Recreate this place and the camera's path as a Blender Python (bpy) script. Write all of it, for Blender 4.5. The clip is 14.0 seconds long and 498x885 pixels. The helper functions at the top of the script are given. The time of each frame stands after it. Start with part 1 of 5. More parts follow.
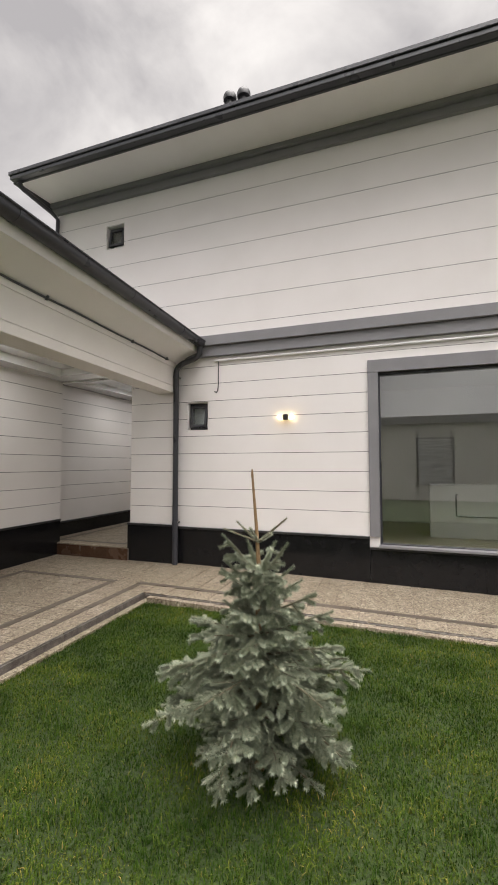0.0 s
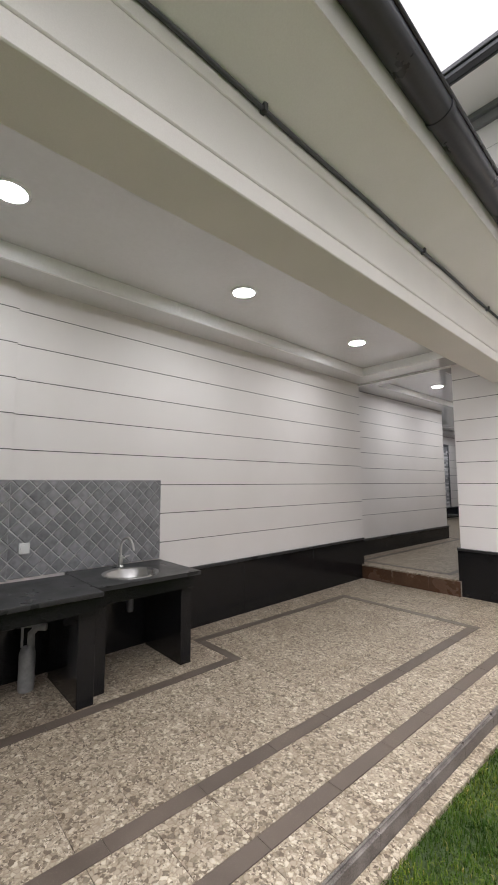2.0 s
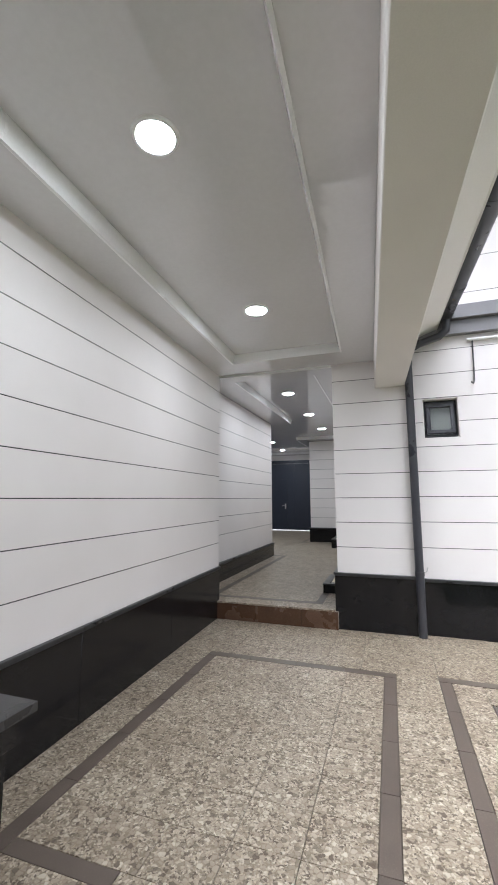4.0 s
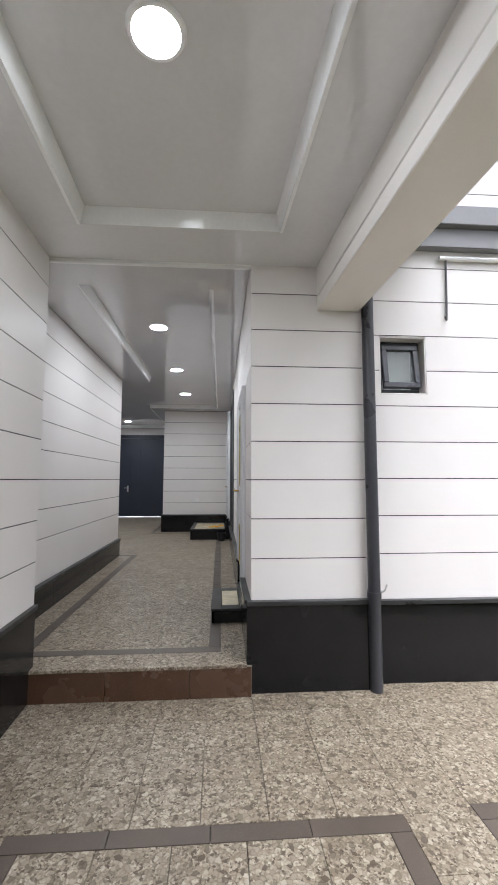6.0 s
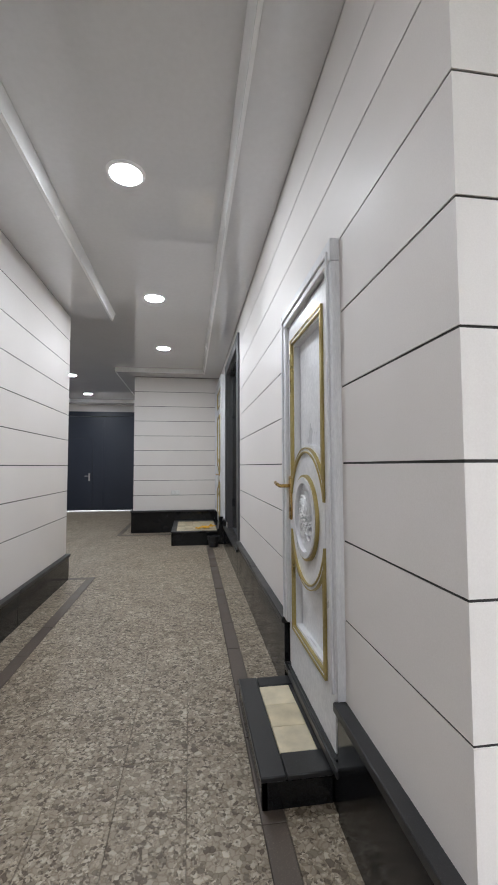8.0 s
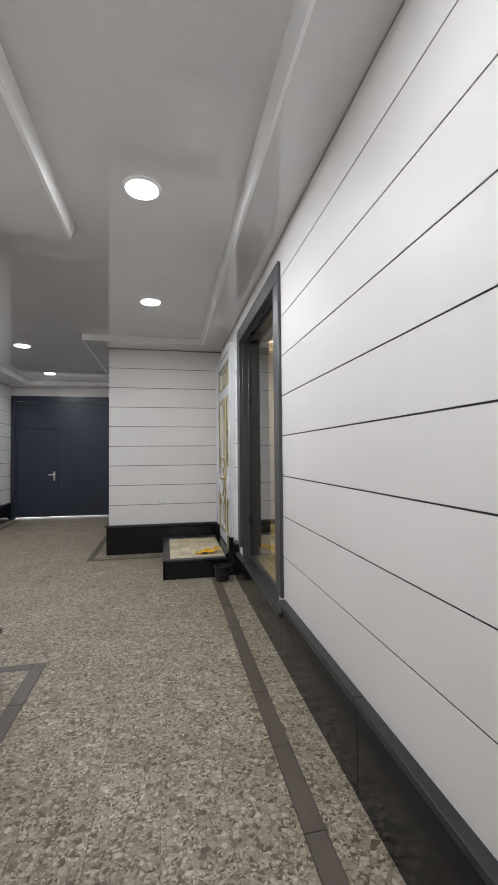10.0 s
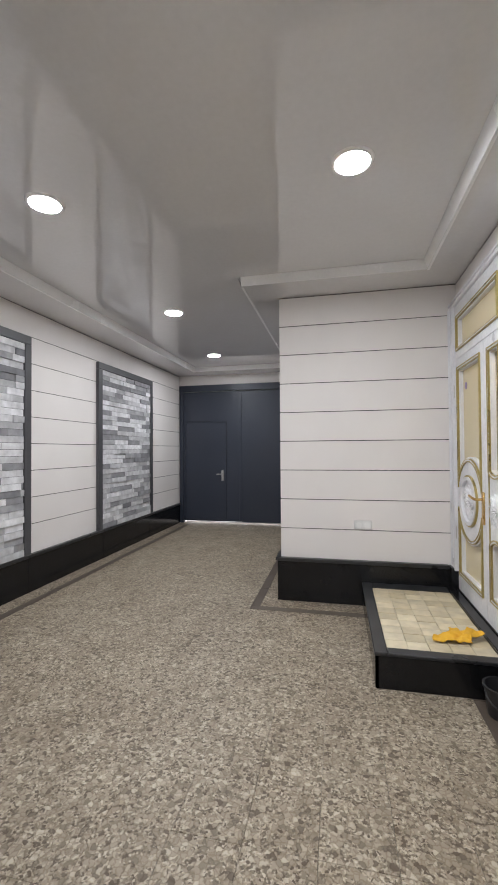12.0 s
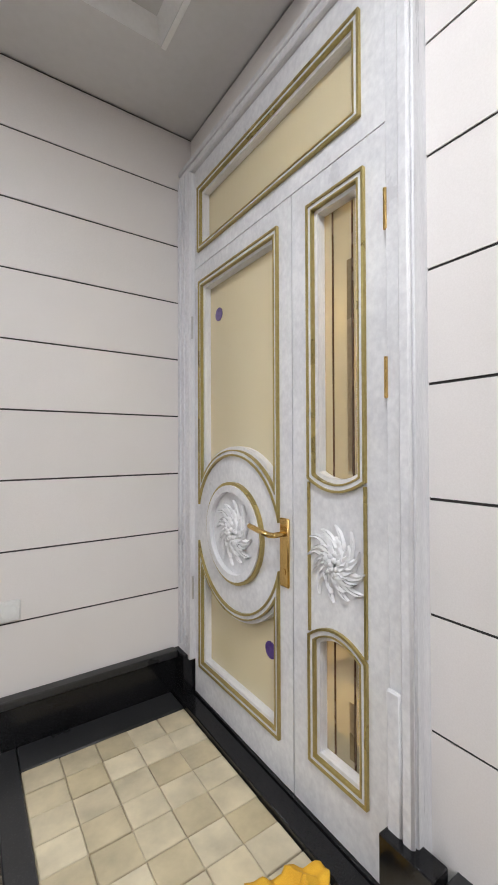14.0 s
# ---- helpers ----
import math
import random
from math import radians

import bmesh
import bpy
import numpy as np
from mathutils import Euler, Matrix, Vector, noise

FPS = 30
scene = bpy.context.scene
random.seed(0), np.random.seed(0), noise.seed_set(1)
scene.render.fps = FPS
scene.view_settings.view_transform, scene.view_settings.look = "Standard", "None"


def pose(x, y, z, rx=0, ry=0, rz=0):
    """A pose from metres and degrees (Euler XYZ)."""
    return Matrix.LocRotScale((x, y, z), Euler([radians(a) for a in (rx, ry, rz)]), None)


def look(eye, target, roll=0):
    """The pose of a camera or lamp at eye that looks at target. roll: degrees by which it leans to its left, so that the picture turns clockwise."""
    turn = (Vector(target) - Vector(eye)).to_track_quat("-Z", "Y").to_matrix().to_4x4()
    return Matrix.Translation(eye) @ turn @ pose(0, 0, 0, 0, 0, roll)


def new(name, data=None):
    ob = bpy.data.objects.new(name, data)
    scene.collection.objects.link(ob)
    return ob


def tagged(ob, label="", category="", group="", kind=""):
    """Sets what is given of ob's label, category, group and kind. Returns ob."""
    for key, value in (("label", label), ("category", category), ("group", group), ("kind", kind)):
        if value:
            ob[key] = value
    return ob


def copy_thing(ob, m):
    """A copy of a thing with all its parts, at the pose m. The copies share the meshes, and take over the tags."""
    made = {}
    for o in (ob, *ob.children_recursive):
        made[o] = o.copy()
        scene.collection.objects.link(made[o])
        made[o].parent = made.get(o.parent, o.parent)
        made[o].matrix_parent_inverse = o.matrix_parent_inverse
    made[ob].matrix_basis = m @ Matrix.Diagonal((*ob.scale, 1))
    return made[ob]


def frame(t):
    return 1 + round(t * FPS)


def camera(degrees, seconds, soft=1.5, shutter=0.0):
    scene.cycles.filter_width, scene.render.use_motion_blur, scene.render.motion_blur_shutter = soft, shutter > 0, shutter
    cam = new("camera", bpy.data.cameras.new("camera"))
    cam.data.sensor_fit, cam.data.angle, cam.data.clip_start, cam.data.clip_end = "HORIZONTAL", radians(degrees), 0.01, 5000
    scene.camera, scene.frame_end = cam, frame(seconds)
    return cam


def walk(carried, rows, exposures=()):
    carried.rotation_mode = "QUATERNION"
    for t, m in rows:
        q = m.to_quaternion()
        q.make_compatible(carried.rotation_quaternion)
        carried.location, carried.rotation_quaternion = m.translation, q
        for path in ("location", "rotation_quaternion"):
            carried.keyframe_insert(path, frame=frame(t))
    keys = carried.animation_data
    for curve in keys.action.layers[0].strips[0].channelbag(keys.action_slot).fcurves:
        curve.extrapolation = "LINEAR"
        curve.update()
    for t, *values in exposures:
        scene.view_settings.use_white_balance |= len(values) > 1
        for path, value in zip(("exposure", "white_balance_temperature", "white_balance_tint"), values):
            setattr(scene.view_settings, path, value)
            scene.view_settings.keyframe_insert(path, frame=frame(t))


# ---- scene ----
cam = camera(62.3, 14.0, soft=1.8)
PATH = [
    (0, (3.974, -5.611, 1.493), (3.313, -3.727, 1.602), -0.1),
    (0.5, (3.583, -5.582, 1.459), (2.591, -3.85, 1.585), -0.1),
    (0.8, (3.303, -5.539, 1.432), (2.124, -3.929, 1.564), 0.0),
    (1, (3.111, -5.524, 1.427), (1.829, -3.996, 1.574), -0.3),
    (1.5, (2.629, -5.518, 1.427), (1.171, -4.161, 1.602), -0.3),
    (2, (2.198, -5.475, 1.401), (0.706, -4.158, 1.599), -0.2),
    (2.5, (1.707, -5.384, 1.422), (0.307, -3.975, 1.651), -0.2),
    (3, (1.314, -5.238, 1.422), (0.11, -3.663, 1.677), -0.1),
    (3.5, (0.937, -4.974, 1.412), (0.009, -3.223, 1.679), -0.2),
    (4, (0.576, -4.723, 1.386), (-0.058, -2.846, 1.656), -0.2),
    (4.2, (0.482, -4.588, 1.384), (-0.039, -2.675, 1.649), -0.3),
    (6.3, (-0.26, -2.538, 1.393), (-0.106, -0.552, 1.563), 0.1),
    (6.5, (-0.275, -2.342, 1.38), (-0.129, -0.354, 1.545), 0.3),
    (7, (-0.307, -1.814, 1.385), (-0.164, 0.175, 1.535), 0.1),
    (7.5, (-0.408, -1.299, 1.395), (-0.217, 0.687, 1.528), -0.0),
    (8, (-0.524, -0.731, 1.384), (-0.243, 1.246, 1.496), -0.2),
    (8.2, (-0.618, -0.51, 1.398), (-0.301, 1.462, 1.496), -0.4),
    (10.3, (-0.779, 1.307, 1.568), (-0.39, 3.268, 1.623), -0.5),
    (10.5, (-0.805, 1.52, 1.588), (-0.448, 3.486, 1.647), -0.2),
    (11, (-0.846, 2.006, 1.608), (-0.62, 3.993, 1.66), -0.3),
    (11.5, (-0.856, 2.518, 1.589), (-0.904, 4.516, 1.634), -0.2),
    (12, (-0.996, 3.028, 1.584), (-1.42, 4.982, 1.618), -0.4),
    (12.2, (-1.07, 3.239, 1.593), (-1.557, 5.179, 1.627), -0.2),
    (12.5, (-1.118, 3.494, 1.582), (-1.543, 5.449, 1.6), -0.5),
    (13, (-1.159, 4.038, 1.569), (-1.154, 6.037, 1.595), -0.2),
    (13.5, (-1.068, 4.577, 1.521), (-0.476, 6.487, 1.554), -0.2),
    (14, (-0.887, 5.059, 1.512), (0.245, 6.707, 1.536), -0.2),
]
EXPOSURES = [(0.0, 0.40, 6950, 11), (1.0, 0.46, 7050, 13), (1.5, 0.62, 7050, 14), (2.0, 0.82, 6550, 12), (2.4, 0.95, 6300, 12), (3.0, 1.07, 6150, 11), (4.0, 1.10, 6100, 10), (6.5, 1.2, 6200, 10), (8.2, 1.34, 6250, 9), (10.4, 1.46, 6350, 9), (11.5, 1.74, 6450, 11), (12.5, 1.84, 6450, 11), (13.5, 1.96, 6500, 11), (14.0, 1.78, 6500, 11)]
# The plan below is drawn to a module of 1.1 m; doors come to 2.05 m and the counter to 0.79 m.
MODULE = 1.1
walk(cam, [(t, look([MODULE * c for c in eye], [MODULE * c for c in target], roll)) for t, eye, target, roll in PATH], EXPOSURES)
SKY, SUN, LED, HALL = 0.14, 0.5, 100.0, 24.0

# ---- light ----
world = bpy.data.worlds.new("overcast")
scene.world = world
world.use_nodes = True
wn, wl = world.node_tree.nodes, world.node_tree.links
wn.clear()
sky = wn.new("ShaderNodeTexSky")
sky.sky_type, sky.sun_disc = "NISHITA", False
sky.sun_elevation, sky.sun_rotation = radians(70), radians(137)
sky.dust_density, sky.air_density, sky.ozone_density = 6.0, 1.2, 1.0
hsv = wn.new("ShaderNodeHueSaturation")
hsv.inputs["Saturation"].default_value = 0.2
wl.new(sky.outputs[0], hsv.inputs["Color"])
coord = wn.new("ShaderNodeTexCoord")
cmap = wn.new("ShaderNodeMapping")
cmap.inputs["Scale"].default_value = (1.0, 1.0, 1.5)
wl.new(coord.outputs["Generated"], cmap.inputs[0])
cloud = wn.new("ShaderNodeTexNoise")
cloud.inputs["Scale"].default_value, cloud.inputs["Detail"].default_value = 2.3, 7.0
cloud.inputs["Roughness"].default_value, cloud.inputs["Distortion"].default_value = 0.55, 0.4
wl.new(cmap.outputs[0], cloud.inputs["Vector"])
cramp = wn.new("ShaderNodeValToRGB")
cramp.color_ramp.elements[0].position, cramp.color_ramp.elements[0].color = 0.36, (4.4, 4.4, 4.75, 1)
cramp.color_ramp.elements[1].position, cramp.color_ramp.elements[1].color = 0.64, (9.4, 9.4, 9.6, 1)
wl.new(cloud.outputs[0], cramp.inputs[0])
toward = wn.new("ShaderNodeVectorMath")
toward.operation = "DOT_PRODUCT"
toward.inputs[1].default_value = (0.22, -0.24, 0.945)
wl.new(coord.outputs["Generated"], toward.inputs[0])
glow = wn.new("ShaderNodeMapRange")
for key, value in (("From Min", 0.72), ("From Max", 1.0), ("To Min", 0.6), ("To Max", 6.4)):
    glow.inputs[key].default_value = value
wl.new(toward.outputs["Value"], glow.inputs[0])
cmul = wn.new("ShaderNodeVectorMath")
cmul.operation = "SCALE"
wl.new(cramp.outputs[0], cmul.inputs[0])
wl.new(glow.outputs[0], cmul.inputs["Scale"])
cmix = wn.new("ShaderNodeMix")
cmix.data_type = "RGBA"
cmix.inputs["Factor"].default_value = 0.95
wl.new(hsv.outputs[0], cmix.inputs["A"])
wl.new(cmul.outputs[0], cmix.inputs["B"])
bg = wn.new("ShaderNodeBackground")
bg.inputs["Strength"].default_value = SKY
wl.new(cmix.outputs["Result"], bg.inputs["Color"])
wout = wn.new("ShaderNodeOutputWorld")
wl.new(bg.outputs[0], wout.inputs[0])

sun_data = bpy.data.lights.new("sun", "SUN")
sun_data.energy, sun_data.angle, sun_data.color = SUN, radians(40), (1.0, 0.97, 0.93)
sun = new("sun", sun_data)
sun.matrix_world = look((3.4, -3.7, 14), (0, 0, 0))


# ---- materials ----
def nodes_of(name):
    m = bpy.data.materials.new(name)
    m.use_nodes = True
    nt = m.node_tree
    return m, nt.nodes, nt.links, nt.nodes["Principled BSDF"]


def setv(node, **kw):
    for k, v in kw.items():
        node.inputs[k.replace("_", " ")].default_value = v


def rgba(c):
    return (c[0], c[1], c[2], 1.0)


def noise_node(n, l, vec, scale, detail=4.0, rough=0.55):
    t = n.new("ShaderNodeTexNoise")
    setv(t, Scale=scale, Detail=detail, Roughness=rough)
    l.new(vec, t.inputs["Vector"])
    return t


def ramp_node(n, l, fac, stops):
    r = n.new("ShaderNodeValToRGB")
    el = r.color_ramp.elements
    while len(el) < len(stops):
        el.new(0.5)
    for e, (p, c) in zip(el, stops):
        e.position, e.color = p, rgba(c)
    l.new(fac, r.inputs[0])
    return r


def mix_node(n, l, a, b, fac, blend="MIX"):
    m = n.new("ShaderNodeMix")
    m.data_type, m.blend_type = "RGBA", blend
    if isinstance(fac, float):
        m.inputs["Factor"].default_value = fac
    else:
        l.new(fac, m.inputs["Factor"])
    l.new(a, m.inputs["A"])
    l.new(b, m.inputs["B"])
    return m.outputs["Result"]


def bump_node(n, l, height, strength, dist, bsdf):
    b = n.new("ShaderNodeBump")
    b.inputs["Strength"].default_value, b.inputs["Distance"].default_value = strength, dist
    l.new(height, b.inputs["Height"])
    l.new(b.outputs[0], bsdf.inputs["Normal"])
    return b


def place(n, l, shift=True):
    """Object coordinates, moved by a chance amount for each object."""
    c = n.new("ShaderNodeTexCoord")
    if not shift:
        return c.outputs["Object"]
    info = n.new("ShaderNodeObjectInfo")
    mul = n.new("ShaderNodeMath")
    mul.operation, mul.inputs[1].default_value = "MULTIPLY", 61.0
    l.new(info.outputs["Random"], mul.inputs[0])
    add = n.new("ShaderNodeVectorMath")
    l.new(c.outputs["Object"], add.inputs[0])
    l.new(mul.outputs[0], add.inputs[1])
    return add.outputs[0]


def surface(name, dark, light, rough=0.5, scale=3.0, fine=60.0, bump=0.1, dist=0.002, metal=0.0, coat=0.0, shift=True, rvar=0.12, stretch=None, spec=0.5):
    """Two scales of colour change, roughness change and fine relief."""
    m, n, l, b = nodes_of(name)
    vec = place(n, l, shift)
    if stretch:
        mp = n.new("ShaderNodeMapping")
        mp.inputs["Scale"].default_value = stretch
        l.new(vec, mp.inputs[0])
        vec = mp.outputs[0]
    big, small = noise_node(n, l, vec, scale, 5.0), noise_node(n, l, vec, fine, 3.0)
    mixed = n.new("ShaderNodeMath")
    mixed.operation = "MULTIPLY_ADD"
    mixed.inputs[1].default_value = 0.45
    l.new(small.outputs[0], mixed.inputs[0])
    half = n.new("ShaderNodeMath")
    half.operation, half.inputs[1].default_value = "MULTIPLY", 0.55
    l.new(big.outputs[0], half.inputs[0])
    l.new(half.outputs[0], mixed.inputs[2])
    col = ramp_node(n, l, mixed.outputs[0], [(0.36, dark), (0.64, light)])
    l.new(col.outputs[0], b.inputs["Base Color"])
    rr = n.new("ShaderNodeMapRange")
    setv(rr, From_Min=0.3, From_Max=0.7, To_Min=max(0.02, rough - rvar), To_Max=min(1, rough + rvar))
    l.new(big.outputs[0], rr.inputs[0])
    l.new(rr.outputs[0], b.inputs["Roughness"])
    setv(b, Metallic=metal)
    b.inputs["Coat Weight"].default_value = coat
    b.inputs["Specular IOR Level"].default_value = spec
    if bump:
        bump_node(n, l, small.outputs[0], bump, dist, b)
    return m


def pebble(name, dark, mid, light, chip=40.0):
    """Tile pressed from crushed stone: angular chips of two sizes with sunken gaps."""
    m, n, l, b = nodes_of(name)
    vec = place(n, l)
    warp = noise_node(n, l, vec, 42.0, 3.0, 0.6)
    wv = n.new("ShaderNodeVectorMath")
    wv.operation = "MULTIPLY_ADD"
    wv.inputs[1].default_value = (0.026, 0.026, 0.0)
    l.new(warp.outputs["Color"], wv.inputs[0])
    l.new(vec, wv.inputs[2])
    layers = []
    for scale, stops in ((chip, [(0.05, dark), (0.34, mid), (0.7, mid), (0.97, light)]), (chip * 2.3, [(0.1, dark), (0.5, mid), (0.95, light)])):
        vo = n.new("ShaderNodeTexVoronoi")
        setv(vo, Scale=scale, Randomness=1.0)
        l.new(wv.outputs[0], vo.inputs["Vector"])
        sep = n.new("ShaderNodeSeparateColor")
        l.new(vo.outputs["Color"], sep.inputs[0])
        layers.append(ramp_node(n, l, sep.outputs[0], stops).outputs[0])
    blend = noise_node(n, l, vec, 26.0, 2.0, 0.5)
    pick = ramp_node(n, l, blend.outputs[0], [(0.46, (0, 0, 0)), (0.56, (1, 1, 1))])
    c1 = mix_node(n, l, layers[0], layers[1], pick.outputs[0])
    edge = n.new("ShaderNodeTexVoronoi")
    edge.feature = "DISTANCE_TO_EDGE"
    setv(edge, Scale=chip)
    l.new(wv.outputs[0], edge.inputs["Vector"])
    gap = ramp_node(n, l, edge.outputs["Distance"], [(0.0, (0.72, 0.68, 0.62)), (0.16, (1, 1, 1))])
    c2 = mix_node(n, l, c1, gap.outputs[0], 1.0, "MULTIPLY")
    big = noise_node(n, l, vec, 3.0, 5.0)
    br = ramp_node(n, l, big.outputs[0], [(0.3, (0.80, 0.77, 0.73)), (0.7, (1.08, 1.08, 1.06))])
    c3 = mix_node(n, l, c2, br.outputs[0], 1.0, "MULTIPLY")
    l.new(c3, b.inputs["Base Color"])
    setv(b, Roughness=0.5)
    b.inputs["Specular IOR Level"].default_value = 0.35
    height = n.new("ShaderNodeMath")
    height.operation = "MULTIPLY_ADD"
    height.inputs[1].default_value = 0.6
    l.new(blend.outputs[0], height.inputs[0])
    l.new(edge.outputs["Distance"], height.inputs[2])
    bump_node(n, l, height.outputs[0], 0.35, 0.004, b)
    return m


def granite(name, base, speck, rough=0.12, spec=0.5):
    m, n, l, b = nodes_of(name)
    vec = place(n, l)
    a, c = noise_node(n, l, vec, 190.0, 3.0, 0.7), noise_node(n, l, vec, 4.0, 4.0)
    col = ramp_node(n, l, a.outputs[0], [(0.55, base), (0.72, speck)])
    cl = ramp_node(n, l, c.outputs[0], [(0.3, (0.8, 0.8, 0.8)), (0.7, (1.15, 1.15, 1.15))])
    l.new(mix_node(n, l, col.outputs[0], cl.outputs[0], 1.0, "MULTIPLY"), b.inputs["Base Color"])
    rr = n.new("ShaderNodeMapRange")
    setv(rr, From_Min=0.3, From_Max=0.7, To_Min=max(0.03, rough - 0.05), To_Max=rough + 0.12)
    b.inputs["Specular IOR Level"].default_value = spec
    l.new(c.outputs[0], rr.inputs[0])
    l.new(rr.outputs[0], b.inputs["Roughness"])
    return m


def tinted(name, c0, c1, rough=0.5, fine=50.0, bump=0.3, dist=0.003, island=False, scale=9.0):
    """A colour that changes from piece to piece, with grain on it."""
    m, n, l, b = nodes_of(name)
    if island:
        g = n.new("ShaderNodeNewGeometry")
        rnd = g.outputs["Random Per Island"]
    else:
        rnd = n.new("ShaderNodeObjectInfo").outputs["Random"]
    vec = place(n, l, not island)
    col = ramp_node(n, l, rnd, [(0.0, c0), (1.0, c1)])
    ns = noise_node(n, l, vec, scale, 5.0)
    nr = ramp_node(n, l, ns.outputs[0], [(0.3, (0.72, 0.72, 0.72)), (0.7, (1.15, 1.15, 1.15))])
    l.new(mix_node(n, l, col.outputs[0], nr.outputs[0], 1.0, "MULTIPLY"), b.inputs["Base Color"])
    setv(b, Roughness=rough)
    if bump:
        f = noise_node(n, l, vec, fine, 4.0)
        bump_node(n, l, f.outputs[0], bump, dist, b)
    return m


def glowing(name, colour, strength):
    m, n, l, b = nodes_of(name)
    setv(b, Base_Color=rgba(colour), Roughness=0.4)
    b.inputs["Emission Color"].default_value = rgba(colour)
    b.inputs["Emission Strength"].default_value = strength
    return m


def glassy(name, colour=(1, 1, 1), rough=0.0, ior=1.45):
    m, n, l, b = nodes_of(name)
    setv(b, Base_Color=rgba(colour), Roughness=rough, IOR=ior)
    b.inputs["Transmission Weight"].default_value = 1.0
    return m


M_PANEL = surface("cream_panel", (0.725, 0.69, 0.67), (0.785, 0.75, 0.735), rough=0.5, scale=1.3, fine=240.0, bump=0.06, dist=0.001, spec=0.25)
M_JOINT = surface("dark_joint", (0.02, 0.019, 0.018), (0.045, 0.042, 0.04), rough=0.8, fine=90.0)
M_BEAM = surface("cream_render", (0.75, 0.715, 0.675), (0.81, 0.775, 0.735), rough=0.6, scale=2.0, fine=180.0, bump=0.08, dist=0.001)
M_SOFFIT = surface("white_soffit", (0.78, 0.755, 0.73), (0.84, 0.815, 0.79), rough=0.4, scale=2.0, fine=120.0, bump=0.02, dist=0.001)
M_CEIL = surface("gloss_ceiling", (0.66, 0.655, 0.66), (0.70, 0.695, 0.70), rough=0.05, scale=1.5, fine=30.0, bump=0.012, dist=0.002, rvar=0.03, spec=0.6, coat=0.6)
M_RISER = surface("white_cornice", (0.82, 0.82, 0.82), (0.88, 0.88, 0.88), rough=0.18, bump=0)
M_BLACK = granite("black_granite", (0.008, 0.008, 0.009), (0.026, 0.025, 0.027), spec=0.32)
M_BLACKCAP = granite("honed_granite", (0.026, 0.026, 0.027), (0.05, 0.05, 0.052), rough=0.3, spec=0.4)
M_BROWN = granite("brown_granite", (0.075, 0.038, 0.022), (0.18, 0.11, 0.075), rough=0.22)
M_KERB = surface("kerb_granite", (0.03, 0.024, 0.02), (0.17, 0.15, 0.135), rough=0.45, scale=14.0, fine=170.0, bump=0.2, dist=0.002)
M_BAND = granite("brown_band_tile", (0.085, 0.065, 0.051), (0.135, 0.106, 0.086), rough=0.45)
M_PEBBLE = pebble("pebble_tile", (0.105, 0.08, 0.056), (0.285, 0.243, 0.191), (0.47, 0.417, 0.343), chip=44.0)
M_BED = surface("mortar_bed", (0.19, 0.165, 0.135), (0.25, 0.215, 0.175), rough=0.9, fine=80.0)
M_GREY = surface("dark_grey_trim", (0.058, 0.058, 0.064), (0.078, 0.078, 0.085), rough=0.45, fine=150.0, bump=0.04, dist=0.001)
M_MIDGREY = surface("mid_grey_band", (0.185, 0.18, 0.19), (0.225, 0.22, 0.23), rough=0.55, fine=150.0, bump=0.05, dist=0.001)
M_GUTTER = surface("anthracite_metal", (0.032, 0.033, 0.04), (0.042, 0.042, 0.05), rough=0.34, fine=40.0, bump=0.02)
M_ROOF = surface("roof_sheet", (0.04, 0.04, 0.045), (0.06, 0.06, 0.066), rough=0.5, fine=40.0)
M_GATE = surface("navy_gate_paint", (0.022, 0.028, 0.044), (0.03, 0.037, 0.056), rough=0.42, scale=1.2, fine=260.0, bump=0.1, dist=0.001)
M_DOORWHITE = surface("brushed_white_wood", (0.62, 0.62, 0.645), (0.8, 0.8, 0.815), rough=0.38, scale=5.0, fine=60.0, bump=0.1, dist=0.001, stretch=(1.0, 7.0, 0.8))
M_CARVED = surface("glossy_white_carving", (0.72, 0.72, 0.74), (0.84, 0.84, 0.85), rough=0.2, scale=20.0, fine=90.0, bump=0.05, dist=0.001)
M_GOLD = surface("gold_line", (0.37, 0.29, 0.10), (0.50, 0.40, 0.17), rough=0.35, metal=0.75, fine=80.0, bump=0.03)
M_BRASS = surface("brass", (0.55, 0.36, 0.12), (0.7, 0.48, 0.19), rough=0.24, metal=1.0, fine=60.0, bump=0.02)
M_STEEL = surface("brushed_steel", (0.5, 0.49, 0.475), (0.6, 0.59, 0.575), rough=0.36, metal=1.0, fine=120.0, bump=0.03, dist=0.0005)
M_WHITEPL = surface("white_plastic", (0.72, 0.72, 0.71), (0.8, 0.8, 0.79), rough=0.35, bump=0)
M_GREYPL = surface("grey_pvc_pipe", (0.17, 0.17, 0.17), (0.27, 0.27, 0.265), rough=0.45, fine=30.0, bump=0.03)
M_BLACKPL = surface("black_plastic", (0.012, 0.012, 0.014), (0.022, 0.022, 0.024), rough=0.35, bump=0.02)
M_CLOTH = surface("yellow_cloth", (0.62, 0.33, 0.02), (0.78, 0.45, 0.035), rough=0.85, scale=9.0, fine=420.0, bump=0.35, dist=0.001)
M_PURPLE = surface("purple_sticker", (0.09, 0.05, 0.2), (0.16, 0.11, 0.3), rough=0.3, bump=0)
M_SPLASH = tinted("grey_marbled_tile", (0.19, 0.19, 0.20), (0.28, 0.28, 0.29), rough=0.25, fine=26.0, bump=0.25, dist=0.002, scale=24.0)
M_GROUT = surface("light_grout", (0.52, 0.52, 0.51), (0.64, 0.64, 0.63), rough=0.75, fine=120.0)
